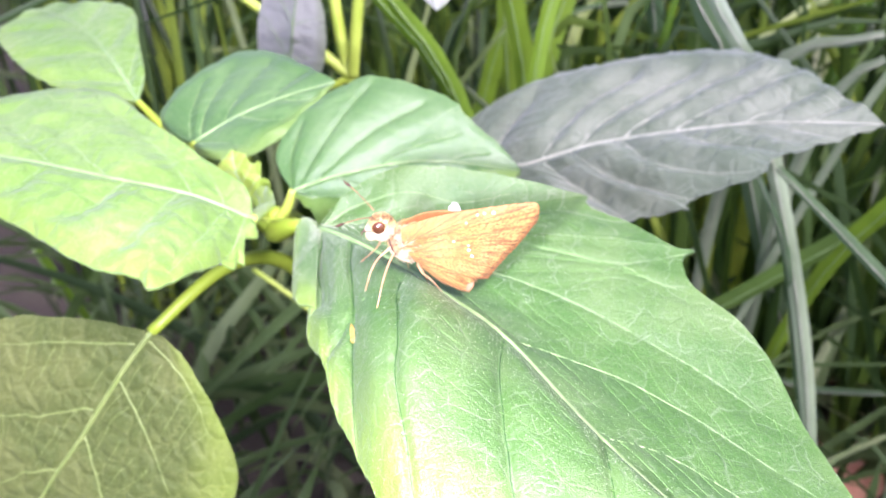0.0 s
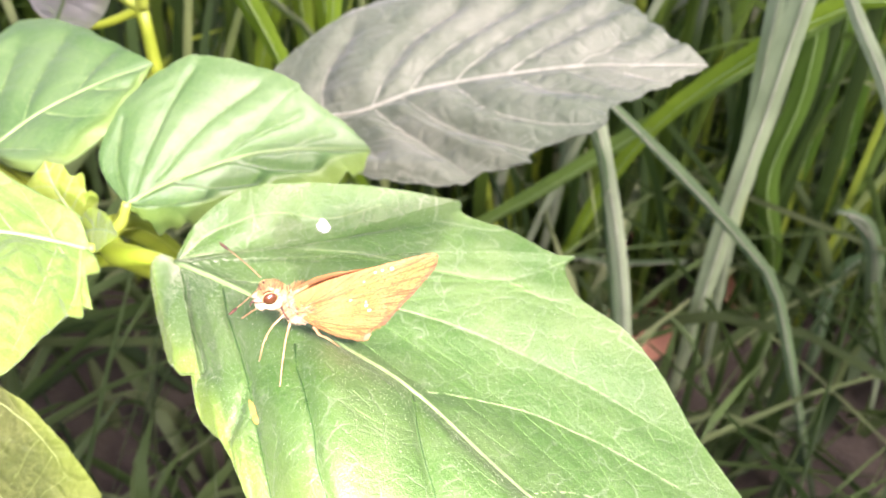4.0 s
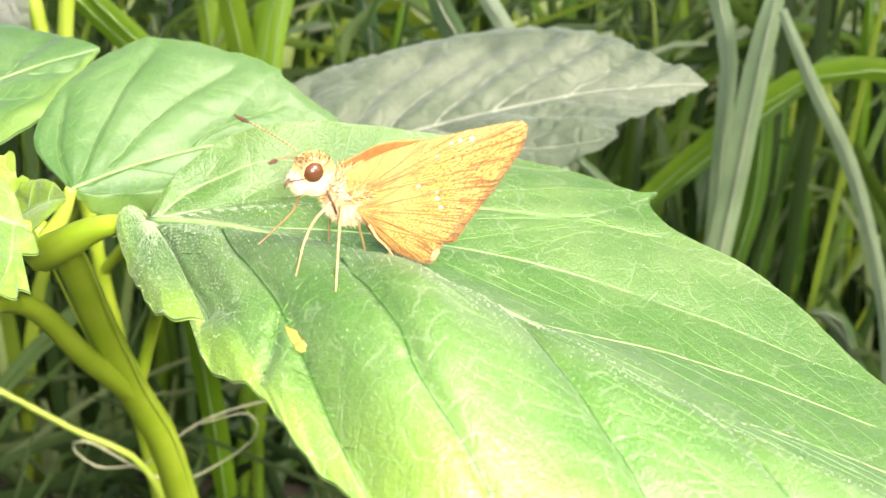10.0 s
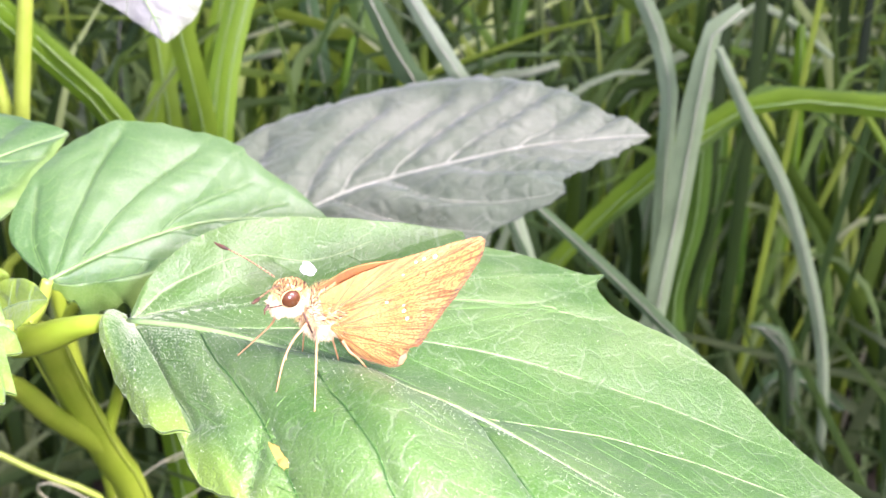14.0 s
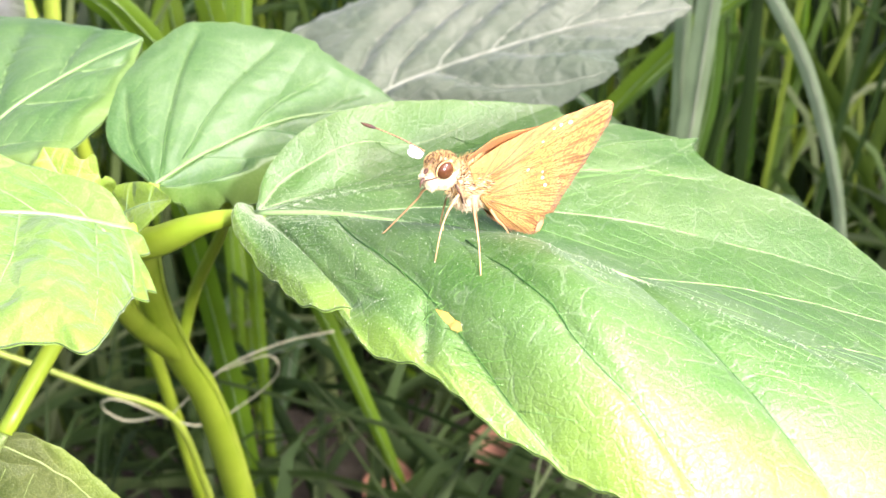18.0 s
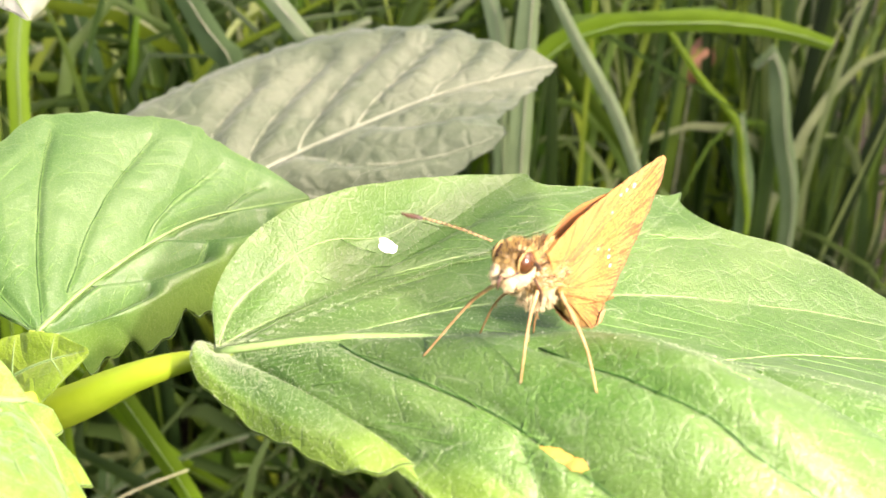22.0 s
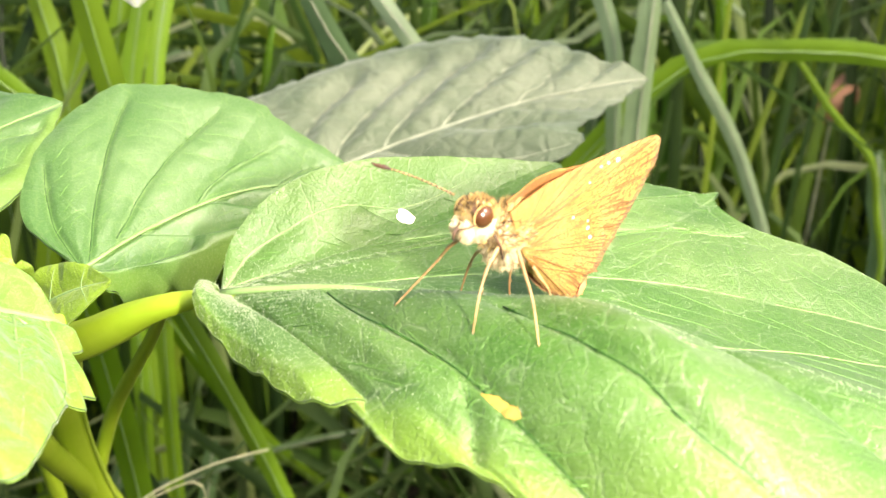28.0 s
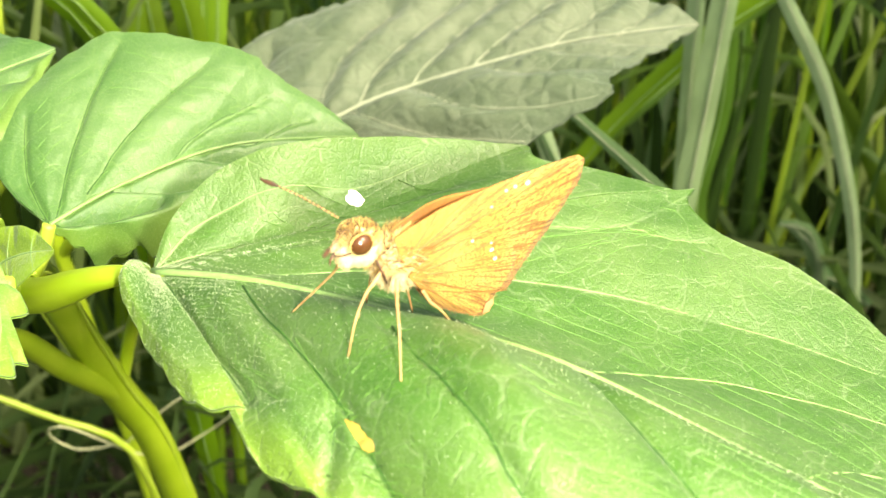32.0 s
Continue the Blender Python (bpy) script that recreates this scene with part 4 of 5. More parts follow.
def scale_mat(name, a, b, dark, rough=0.65):
    """Wing scales: streaks run out from the wing root, with dark speckles."""
    m, nt, p = mat_new(name)
    uvn = nt.nodes.new("ShaderNodeUVMap")
    uvn.uv_map = "veins"
    mp = nt.nodes.new("ShaderNodeMapping")
    mp.inputs["Scale"].default_value = (10, 130, 1)
    nt.links.new(uvn.outputs[0], mp.inputs["Vector"])
    obj = nt.nodes.new("ShaderNodeTexCoord").outputs["Object"]
    streak = ramp(nt, noise_tex(nt, mp.outputs[0], 1.0, 3.0), 0.35, 0.7)
    mp2 = nt.nodes.new("ShaderNodeMapping")
    mp2.inputs["Scale"].default_value = (40, 90, 1)
    nt.links.new(uvn.outputs[0], mp2.inputs["Vector"])
    speck = ramp(nt, noise_tex(nt, mp2.outputs[0], 1.0, 3.0, 0.65), 0.49, 0.57)
    broad = ramp(nt, noise_tex(nt, obj, 220.0, 2.0), 0.35, 0.7)
    sep = nt.nodes.new("ShaderNodeSeparateXYZ")
    nt.links.new(uvn.outputs[0], sep.inputs[0])
    rim = ramp(nt, sep.outputs[0], 0.50, 0.95)
    c = mix_rgb(nt, broad, a, b)
    c = mix_rgb(nt, calc(nt, "MULTIPLY", streak, 0.42), c, dark)
    c = mix_rgb(nt, calc(nt, "MULTIPLY", speck, 0.75), c, dark)
    c = mix_rgb(nt, calc(nt, "MULTIPLY", rim, 0.32), c, (0.46, 0.17, 0.045))
    comb = nt.nodes.new("ShaderNodeMapping")
    comb.inputs["Scale"].default_value = (3, 70, 1)
    nt.links.new(uvn.outputs[0], comb.inputs["Vector"])
    rays = ramp(nt, noise_tex(nt, comb.outputs[0], 1.0, 2.0), 0.52, 0.58)
    c = mix_rgb(nt, calc(nt, "MULTIPLY", rays, ramp(nt, sep.outputs[0], 0.3, 0.95, 0.24, 0.72)), c, dark)
    lead = ramp(nt, sep.outputs[1], 0.08, 0.34, 0.62, 0.0)
    c = mix_rgb(nt, lead, c, (0.42, 0.17, 0.03))
    root = calc(nt, "MULTIPLY", ramp(nt, sep.outputs[0], 0.12, 0.60, 0.9, 0.0), rays)
    c = mix_rgb(nt, root, c, dark)
    nt.links.new(c, p.inputs["Base Color"])
    p.inputs["Roughness"].default_value = rough
    p.inputs["Sheen Weight"].default_value = 0.05
    bump(nt, calc(nt, "ADD", streak, speck), 0.35, 0.00008, p)
    see_through(nt, p, c, 0.25)
    return m


M_UNDER = scale_mat("wing_under", (0.47, 0.31, 0.062), (0.60, 0.44, 0.12), (0.095, 0.040, 0.010))
M_UPPER = scale_mat("wing_upper_side", (0.42, 0.18, 0.030), (0.52, 0.26, 0.055), (0.14, 0.055, 0.012))


def wing(name, root, rim, p_root, p_rim, mat, label, arch=0.35, n_vein=7, spots=(), side=-1):
    """A wing as a fan from its root to a smooth rim line, with ribs, pale spots and a fringe."""
    m = 48
    E = along([(a, 0, z) for a, z in rim], np.linspace(0, 1, m))
    R = np.array([root[0], 0, root[1]])
    rr = np.linspace(0.02, 1, 16)

    def at(j, r, lift=0.0):
        q = R * (1 - r) + E[j] * r
        p = p_root * (1 - r) + p_rim * r + side * (arch * 4 * r * (1 - r) + 0.05 * math.sin(j * 2.1) * r + lift)
        return apz(q[0], p, q[2])

    V, U, F = [], [], []
    for face in (0, 1):
        for j in range(m):
            for r in rr:
                V.append(at(j, r, 0.0 if face == 0 else -0.09))
                U.append((r, j / (m - 1)))
    k = len(rr)
    for face in (0, 1):
        o = face * m * k
        for j in range(m - 1):
            for i in range(k - 1):
                q = (o + j * k + i, o + j * k + i + 1, o + (j + 1) * k + i + 1, o + (j + 1) * k + i)
                F.append(q if face else q[::-1])
    for j in range(m - 1):
        a, b = j * k + k - 1, (j + 1) * k + k - 1
        F.append((a, b, b + m * k, a + m * k))
    w = under(name, mesh_of(name, V, F, mat, U), bug, label)
    for q in range(1, n_vein + 1):
        j = int(m * q / (n_vein + 1))
        ln = [at(j, r, 0.03) for r in np.linspace(0.15, 0.99, 8)]
        tv, tf = tube(ln, [0.075, 0.06, 0.035], 5, 10)
        under("vein", mesh_of("vein", tv, tf, M_WRIB), w)
    for j, r, size in spots:
        c = at(int(j * (m - 1)), r, 0.07)
        ang = np.linspace(0, 2 * math.pi, 9)[:-1]
        rim_v = [c + A_AX * size * math.cos(g) + np.array([0, 0, 1]) * size * 0.85 * math.sin(g) for g in ang]
        V2 = rim_v + [x - P_AX * side * 0.06 for x in rim_v] + [c + P_AX * side * 0.05]
        F2 = [(i, (i + 1) % 8, 8 + (i + 1) % 8, 8 + i) for i in range(8)] + [(i, (i + 1) % 8, 16) for i in range(8)]
        under("wing_spot", mesh_of("wing_spot", V2, F2, M_WSPOT), w, "small cream spot")
    rng = random.Random(len(name))
    FV, FF = [], []
    for j in range(int(m * 0.35), int(m * 0.97)):
        for h in range(5):
            r0 = at(j, 0.985)
            d = (at(j, 1.0) - at(j, 0.9))
            d /= np.linalg.norm(d) + 1e-9
            d = d + np.array([rng.gauss(0, 0.15), rng.gauss(0, 0.15), rng.gauss(0, 0.15)])
            s = (at(min(j + 1, m - 1), 1.0) - at(j, 1.0)) * h / 5
            o = len(FV)
            L = rng.uniform(0.35, 0.6)
            FV += [r0 + s, r0 + s + np.array([0.05, 0.02, 0.04]), r0 + s + d * L]
            FF.append((o, o + 1, o + 2))
    under("fringe", mesh_of("fringe", FV, FF, M_FRINGE, None, False), w, "pale brown fringe", "stuff")
    return w


M_WRIB = plain_mat("wing_rib", (0.12, 0.05, 0.012), (0.30, 0.14, 0.03), 600.0, 0.6)
M_FRINGE = plain_mat("fringe_brown", (0.20, 0.085, 0.025), (0.32, 0.16, 0.06), 900.0, 0.8)
M_ANAL = plain_mat("wing_rust", (0.42, 0.12, 0.05), (0.52, 0.20, 0.10), 900.0, 0.7)
M_FUR_BROWN = plain_mat("fur_tawny", (0.30, 0.18, 0.05), (0.60, 0.43, 0.15), 700.0, 0.85, 0.0002)

FORE = [(2.8, 210.9), (6.5, 212.1), (11.4, 212.75), (15.7, 213.05), (18.6, 213.15), (19.6, 213.05), (20.05, 212.6), (20.0, 211.7), (19.75, 210.8), (18.95, 209.8), (17.3, 207.6), (15.7, 205.9), (14.1, 204.0), (12.9, 202.9), (9.5, 204.6), (6.0, 206.4)]
HIND = [(6.5, 209.2), (9.5, 209.4), (12.0, 208.2), (13.6, 206.2), (13.6, 204.6), (12.9, 203.1), (12.2, 202.75), (11.6, 202.4), (11.25, 201.6), (10.6, 200.9), (9.9, 201.15), (8.7, 201.8), (7.05, 203.0), (5.7, 204.4), (4.9, 205.4)]
wing("forewing", (3.0, 208.8), FORE, -0.35, 0.15, M_UNDER, "tawny orange forewing, underside", 0.15, 8, [(0.40, 0.80, 0.24), (0.355, 0.82, 0.17), (0.325, 0.80, 0.14), (0.40, 0.56, 0.12)])
wing("hindwing", (3.4, 207.8), HIND, -0.55, 0.0, M_UNDER, "ochre hindwing, underside with pale spots", 0.2, 6, [(0.20, 0.80, 0.15), (0.34, 0.80, 0.2), (0.40, 0.78, 0.2), (0.28, 0.86, 0.12)])
FORE_B = [(a, z + (0.7 if a < 7 else 0.35 if a < 9 else -0.3 if a < 12 else -0.7)) for a, z in FORE]
wing("forewing", (4.2, 209.2), FORE_B, 2.0, 0.6, M_UPPER, "dark orange-brown upper side of the other forewing", 0.1, 6, (), 1)
wing("hindwing", (4.2, 207.8), [(a - 0.2, z) for a, z in HIND], 2.3, 0.5, M_UPPER, "brown hindwing of the other side", 0.3, 5, (), 1)


fold_v, fold_f = tube([apz(4.6, -0.75, 206.2), apz(7.5, -0.85, 204.9), apz(10.5, -0.6, 203.6), apz(12.7, -0.35, 202.85)], [0.03, 0.06, 0.05], 5, 16)
under("wing_fold", mesh_of("wing_fold", fold_v, fold_f, M_WRIB), bug, "dark fold line of the hindwing")
hv, hf = [], []
for sgn in (0, 1):
    hv += [apz(a, -0.28 + 0.02 * sgn, z) for a, z in ((10.4, 201.3), (11.0, 201.2), (11.45, 201.9), (11.4, 202.4), (10.7, 202.2))]
hf = [(0, 1, 2, 3, 4), (9, 8, 7, 6, 5)] + [(i, (i + 1) % 5, 5 + (i + 1) % 5, 5 + i) for i in range(5)]
under("anal_patch", mesh_of("anal_patch", hv, hf, M_ANAL, None, False), bug, "rusty patch at the wing corner")


def ball(c, rx, ry, rz, n=18, m=12, ax=None):
    """Ellipsoid along the butterfly's own axes (a, p, z)."""
    e = ax or (A_AX, P_AX, np.array([0, 0, 1.0]))
    V, F = [], []
    for i in range(m + 1):
        th = math.pi * i / m
        for j in range(n):
            ph = 2 * math.pi * j / n
            V.append(np.asarray(c) + e[0] * rx * math.sin(th) * math.cos(ph) + e[1] * ry * math.sin(th) * math.sin(ph) + e[2] * rz * math.cos(th))
    for i in range(m):
        for j in range(n):
            a, b = i * n + j, i * n + (j + 1) % n
            F.append((a, b, b + n, a + n))
    return V, F


def hairs(parent, c, r, count, length, mat, seed, lean, keep=lambda d: True, label=""):
    """Fine hair on an ellipsoid of half sizes r at c, combed towards lean."""
    rng = random.Random(seed)
    V, F = [], []
    while len(F) < count * 3:
        d = np.array([rng.gauss(0, 1) for _ in range(3)])
        d /= np.linalg.norm(d)
        if not keep(d):
            continue
        q = np.asarray(c) + A_AX * d[0] * r[0] + P_AX * d[1] * r[1] + np.array([0, 0, d[2] * r[2]])
        nrm = A_AX * d[0] + P_AX * d[1] + np.array([0, 0, d[2]])
        g = nrm + np.asarray(lean) + np.array([rng.gauss(0, 0.3) for _ in range(3)])
        g /= np.linalg.norm(g)
        s = np.cross(g, nrm + np.array([0.1, 0.2, 0.3]))
        s /= np.linalg.norm(s) + 1e-9
        t2 = np.cross(g, s)
        L = length * rng.uniform(0.5, 1.2)
        o = len(V)
        V += [q + s * 0.045, q - s * 0.03 + t2 * 0.04, q - s * 0.03 - t2 * 0.04, q + g * L]
        F += [(o, o + 1, o + 3), (o + 1, o + 2, o + 3), (o + 2, o, o + 3)]
    return under("fur", mesh_of("fur", V, F, mat, None, False), parent, label, "stuff")


BACK = A_AX * 0.7
# thorax and abdomen
thorax = under("thorax", mesh_of("thorax", *ball(apz(3.6, 1.2, 208.4), 2.3, 1.5, 2.6), M_FUR), bug, "cream furry thorax")
hairs(thorax, apz(3.6, 1.2, 208.4), (2.3, 1.5, 2.6), 1100, 0.6, M_FUR, 1, BACK - np.array([0, 0, 0.5]), lambda d: d[2] < 0.55)
hairs(thorax, apz(3.6, 1.2, 208.4), (2.3, 1.5, 2.6), 1500, 0.8, M_FUR_BROWN, 2, BACK, lambda d: d[2] > -0.1 or d[0] > 0.35)
hairs(thorax, apz(3.6, 1.2, 208.4), (2.3, 1.5, 2.6), 480, 0.9, M_CLUB, 21, BACK, lambda d: d[2] > -0.1 or d[0] > 0.35, "sparse dark hairs")
av, af = tube([apz(4.5, 1.1, 207.5), apz(7, 0.8, 205.2), apz(10, 0.6, 202.6)], [1.5, 1.2, 0.5], 12, 14)
under("abdomen", mesh_of("abdomen", av, af, M_FUR), bug, "slender cream abdomen between the wings")
# head
HC = apz(0.5, 1.25, 210.7)
head = under("head", mesh_of("head", *ball(HC, 1.55, 1.35, 1.65), M_FUR), bug, "cream and tawny furry head")
hairs(head, HC, (1.52, 1.35, 1.62), 1300, 0.4, M_FUR_BROWN, 3, A_AX * 0.1 + np.array([0, 0, 0.5]), lambda d: d[2] > 0.15, "tawny brow tuft")
hairs(head, HC, (1.52, 1.35, 1.62), 240, 0.55, M_CLUB, 11, A_AX * 0.15 + np.array([0, 0, 0.5]), lambda d: d[2] > 0.5, "sparse dark bristles")
hairs(head, HC, (1.52, 1.32, 1.62), 1200, 0.3, M_FUR, 4, -np.array([0, 0, 0.5]) - A_AX * 0.2, lambda d: d[2] < 0.4 and not (abs(d[1]) > 0.6 and d[2] > -0.3))
for sgn in (-1, 1):
    ec = HC + P_AX * sgn * 0.98 + A_AX * -0.35 + np.array([0, 0, 0.6])
    eye = under("eye", mesh_of("eye", *ball(ec, 0.88, 0.7, 0.88, 24, 16), M_EYE), head, "large round dark brown eye")
    ring = [ec + P_AX * sgn * 0.1 + A_AX * 0.9 * math.cos(g) + np.array([0, 0, 0.9 * math.sin(g)]) for g in np.linspace(0, 2 * math.pi, 22)]
    rv, rf = tube(ring, [0.06, 0.06], 6, 44)
    under("eye_ring", mesh_of("eye_ring", rv, rf, M_FUR_BROWN), head)
    # palps: two short furry feelers under the face
    pc = apz(-0.85, 1.25 + sgn * 0.45, 210.25)
    palp = under("palp", mesh_of("palp", *ball(pc, 0.7, 0.5, 0.95), M_FUR), head)
    hairs(palp, pc, (0.66, 0.46, 0.9), 260, 0.28, M_FUR, 6 + sgn, -A_AX * 0.4 - np.array([0, 0, 0.4]))
under("palp_tip", mesh_of("palp_tip", *tube([apz(-1.6, 1.0, 210.7), apz(-2.0, 0.9, 210.4), apz(-2.1, 0.9, 209.9)], [0.13, 0.11, 0.05], 7, 8), M_CLUB), head, "dark palp tip")
under("eye_stripe", mesh_of("eye_stripe", *tube([apz(-0.6, 0.12, 210.9), apz(-1.2, 0.35, 210.75), apz(-1.75, 0.75, 210.6)], [0.06, 0.08, 0.05], 6, 10), M_CLUB), head, "dark brown stripe before the eye")
under("proboscis", mesh_of("proboscis", *tube([apz(1.2, 0.1, 209.6), apz(1.5, -0.25, 208.6), apz(1.9, -0.1, 207.4)], [0.09, 0.12, 0.07], 6, 12), M_CLUB), head, "dark tongue under the head")


def antenna(P):
    """Thin ringed shaft with a dark club that ends in a hooked tip."""
    P = np.array(P, float)
    sv, sf = tube(P, [0.07, 0.055, 0.05], 6, 30)
    sh = under("antenna", mesh_of("antenna", sv, sf, M_LEG), bug, "thin ringed feeler with dark club")
    d = P[-1] - P[-2]
    d /= np.linalg.norm(d)
    cv, cf = tube([P[-1] - d * 1.3, P[-1] - d * 0.6, P[-1], P[-1] + d * 0.25 + np.array([0, 0, 0.12])], [0.08, 0.19, 0.16, 0.04], 8, 16)
    under("club", mesh_of("club", cv, cf, M_CLUB), sh)
    for g in np.linspace(0.06, 0.8, 14):
        b0, b1 = along(P, [g])[0], along(P, [g + 0.018])[0]
        bv, bf = tube([b0, (b0 + b1) / 2, b1], [0.075, 0.075], 6, 3)
        under("ring", mesh_of("ring", bv, bf, M_CLUB), sh)


antenna([(-20.1, -16.4, 212.3), (-21.9, -15.4, 213.1), (-23.7, -14.4, 213.7), (-25.4, -13.5, 214.1)])
antenna([(-19.6, -18.0, 212.3), (-19.9, -20.2, 213.3), (-20.4, -22.4, 214.0), (-21.0, -24.3, 214.4)])


def leg(hip, knee, shin, foot, r=0.11, label=""):
    """Thigh, shin and clawed foot as one bent bar with swollen thigh."""
    foot = tuple(on_leaf(foot, 0.02))
    lv, lf = tube([hip, (np.array(hip) + np.array(knee)) / 2, knee, shin, foot], [r * 1.4, r * 1.2, r * 0.85, r * 0.75, r * 0.5], 7, 22)
    lg = under("leg", mesh_of("leg", lv, lf, M_LEG), bug, label)
    f0, s0 = np.array(foot, float), np.array(shin, float)
    d = (f0 - s0)
    d /= np.linalg.norm(d)
    for sg in (-1, 1):
        side = np.cross(d, (0, 0, 1.0))
        cv, cf = tube([f0, f0 + d * 0.25 + side * sg * 0.15, f0 + d * 0.4 + side * sg * 0.25 - np.array([0, 0, 0.1])], [0.06, 0.02], 5, 5)
        under("claw", mesh_of("claw", cv, cf, M_CLUB), lg)
    k0 = np.array(knee, float) * 0.35 + s0 * 0.65
    pv, pf = tube([k0, k0 + d * 0.5 + np.array([0.1, -0.15, 0])], [0.05, 0.02], 5, 4)
    under("spur", mesh_of("spur", pv, pf, M_LEG), lg)


leg((-19.6, -16.6, 208.9), (-20.4, -15.6, 207.6), (-21.0, -14.4, 205.9), (-24.3, -14.2, 203.9))
leg((-17.0, -18.0, 208.8), (-18.5, -19.5, 207.5), (-19.3, -20.4, 206.0), (-20.0, -21.2, 204.1))
leg((-16.2, -19.6, 208.8), (-16.3, -21.4, 208.0), (-16.3, -23.4, 206.6), (-16.4, -25.2, 205.1))
leg((-15.0, -17.0, 206.4), (-15.2, -15.6, 205.2), (-15.0, -14.6, 203.4), (-14.6, -13.8, 201.6))
leg((-14.2, -17.6, 206.2), (-13.5, -17.7, 205.0), (-12.7, -17.1, 203.8), (-11.6, -16.3, 202.2))
leg((-17.6, -16.6, 207.4), (-17.8, -14.6, 206.4), (-18.0, -13.0, 204.2), (-18.4, -11.6, 202.0))

# ---- marks on the large leaf ----

def mark(name, c, size, mat, label, seed, flat=0.18, turn=0.0, long=1.3):
    """A thin crust that follows the leaf's skin."""
    rng = random.Random(seed)
    n = 18
    V, F = [on_leaf(c, size * flat)], []
    for k, rad in ((0, 0.55), (1, 1.0)):
        for j in range(n):
            g = 2 * math.pi * j / n
            r = size * rad * (1 + rng.uniform(-0.18, 0.18))
            x, y = r * long * math.cos(g), r * math.sin(g)
            q = c + np.array([x * math.cos(turn) - y * math.sin(turn), x * math.sin(turn) + y * math.cos(turn), 0])
            V.append(on_leaf(q, size * flat * 0.8 if k == 0 else -0.05))
    for j in range(n):
        j2 = (j + 1) % n
        F += [(0, 1 + j, 1 + j2), (1 + j, 1 + n + j, 1 + n + j2, 1 + j2)]
    under(name, mesh_of(name, V, F, mat), main_leaf, label)


mark("dropping", np.array([-18.8, 6.5, 200.1]), 0.8, M_SPECK, "dried white bird dropping", 4)
mark("scar", np.array([-19.9, -25.9, 202.9]), 0.30, M_SCAR, "yellow-brown scar beside a vein", 5, 0.35, -1.0, 5.0)
mark("scar", np.array([-19.0, -27.4, 202.6]), 0.34, M_SCAR_DARK, "rusty end of the scar", 9, 0.3, -0.8, 2.2)

# ---- long grass blades that stand out ----
def grass_blade(kind, width, pts):
    mat, label = {"S": (M_BLADE_GREY, "long dull grey-green grass blade, arching"), "G": (M_BLADE_GREEN, "long mid-green grass blade"), "Y": (M_GRASS_LIT, "broad bright yellow-green grass blade"), "P": (M_BLADE_PALE, "long pale silvery grass blade, bleached and arching")}[kind]
    sv, sf = blade_strip(pts, width, 0.38, 22, 0.0, 0.75)
    at = np.asarray(pts[-1], float)
    ob = new("grass_blade", mesh_of("grass_blade", np.asarray(sv) - at, sf, mat))
    ob.location = Vector(at) * 0.001
    tagged(ob, label, "grass", "long grass blades")
    rib = np.asarray(sv)[1::3] + np.array([0, -0.05 * width, 0])
    under("midrib", mesh_of("midrib", *tube(rib, [0.03 * width, 0.03 * width, 0.01 * width], 5, 20), M_VEIN_GREY if kind in "SP" else M_VEIN), ob)


M_BLADE_GREEN = grass_mat("blade_green", [(0.045, 0.130, 0.010), (0.075, 0.175, 0.016), (0.105, 0.205, 0.036)], 0.4, True)
M_BLADE_PALE = grass_mat("blade_pale", [(0.190, 0.310, 0.140), (0.310, 0.420, 0.240), (0.240, 0.360, 0.170)], 0.35, True)
# lit copy of the grass: sunlight on the blades is put into brighter greens
M_GRASS_LIT = grass_mat("grass_lit", [(0.110, 0.250, 0.008), (0.170, 0.330, 0.012), (0.220, 0.370, 0.024), (0.135, 0.290, 0.012)], 0.4, True)
grass_blade("P", 7.2, [(85, 144, 199), (79, 144, 196), (77, 144, 174), (76, 143, 140), (74, 142, 97), (73, 141, 49), (72, 140, -2)])
grass_blade("P", 3.8, [(77, 136, 191), (89, 137, 172), (103, 138, 152), (114, 139, 131), (126, 140, 103), (135, 141, 72), (142, 143, 33), (149, 144, -2)])
grass_blade("P", 4.7, [(47, 149, 221), (58, 149, 203), (65, 149, 191), (71, 150, 175), (73, 151, 156), (80, 153, 75), (87, 156, -2)])
grass_blade("S", 3.2, [(24, 101, 166), (39, 101, 152), (55, 100, 137), (72, 100, 119), (82, 100, 104), (102, 98, 53), (123, 97, -2)])
grass_blade("P", 4.1, [(-17, 135, 224), (-4, 131, 207), (4, 128, 195), (12, 125, 183), (17, 123, 174), (39, 102, 104), (56, 82, -2)])
grass_blade("S", 2.1, [(20, 105, 161), (25, 107, 149), (29, 108, 138), (45, 118, 59), (63, 127, -2)])
grass_blade("Y", 4.3, [(-34, 164, 225), (-42, 159, 199), (-47, 155, 183), (-51, 150, 157), (-56, 134, 89), (-59, 119, -2)])
grass_blade("Y", 7.2, [(-64, 155, 220), (-62, 161, 189), (-60, 166, 168), (-59, 170, 146), (-58, 186, 61), (-57, 201, -2)])
grass_blade("S", 4.1, [(-40, 237, 160), (-57, 236, 156), (-74, 234, 144), (-94, 230, 126), (-130, 218, 69), (-163, 206, -2)])
grass_blade("Y", 5.4, [(-109, 117, 223), (-95, 122, 202), (-85, 126, 188), (-72, 130, 168), (-33, 151, 66), (12, 172, -2)])
grass_blade("G", 7.5, [(-20, 230, 213), (-15, 226, 183), (-12, 224, 164), (-11, 220, 139), (-9, 210, 74), (-6, 201, -2)])
grass_blade("Y", 2.8, [(-16, 195, 177), (-19, 197, 163), (-21, 200, 146), (-28, 212, 64), (-36, 224, -2)])
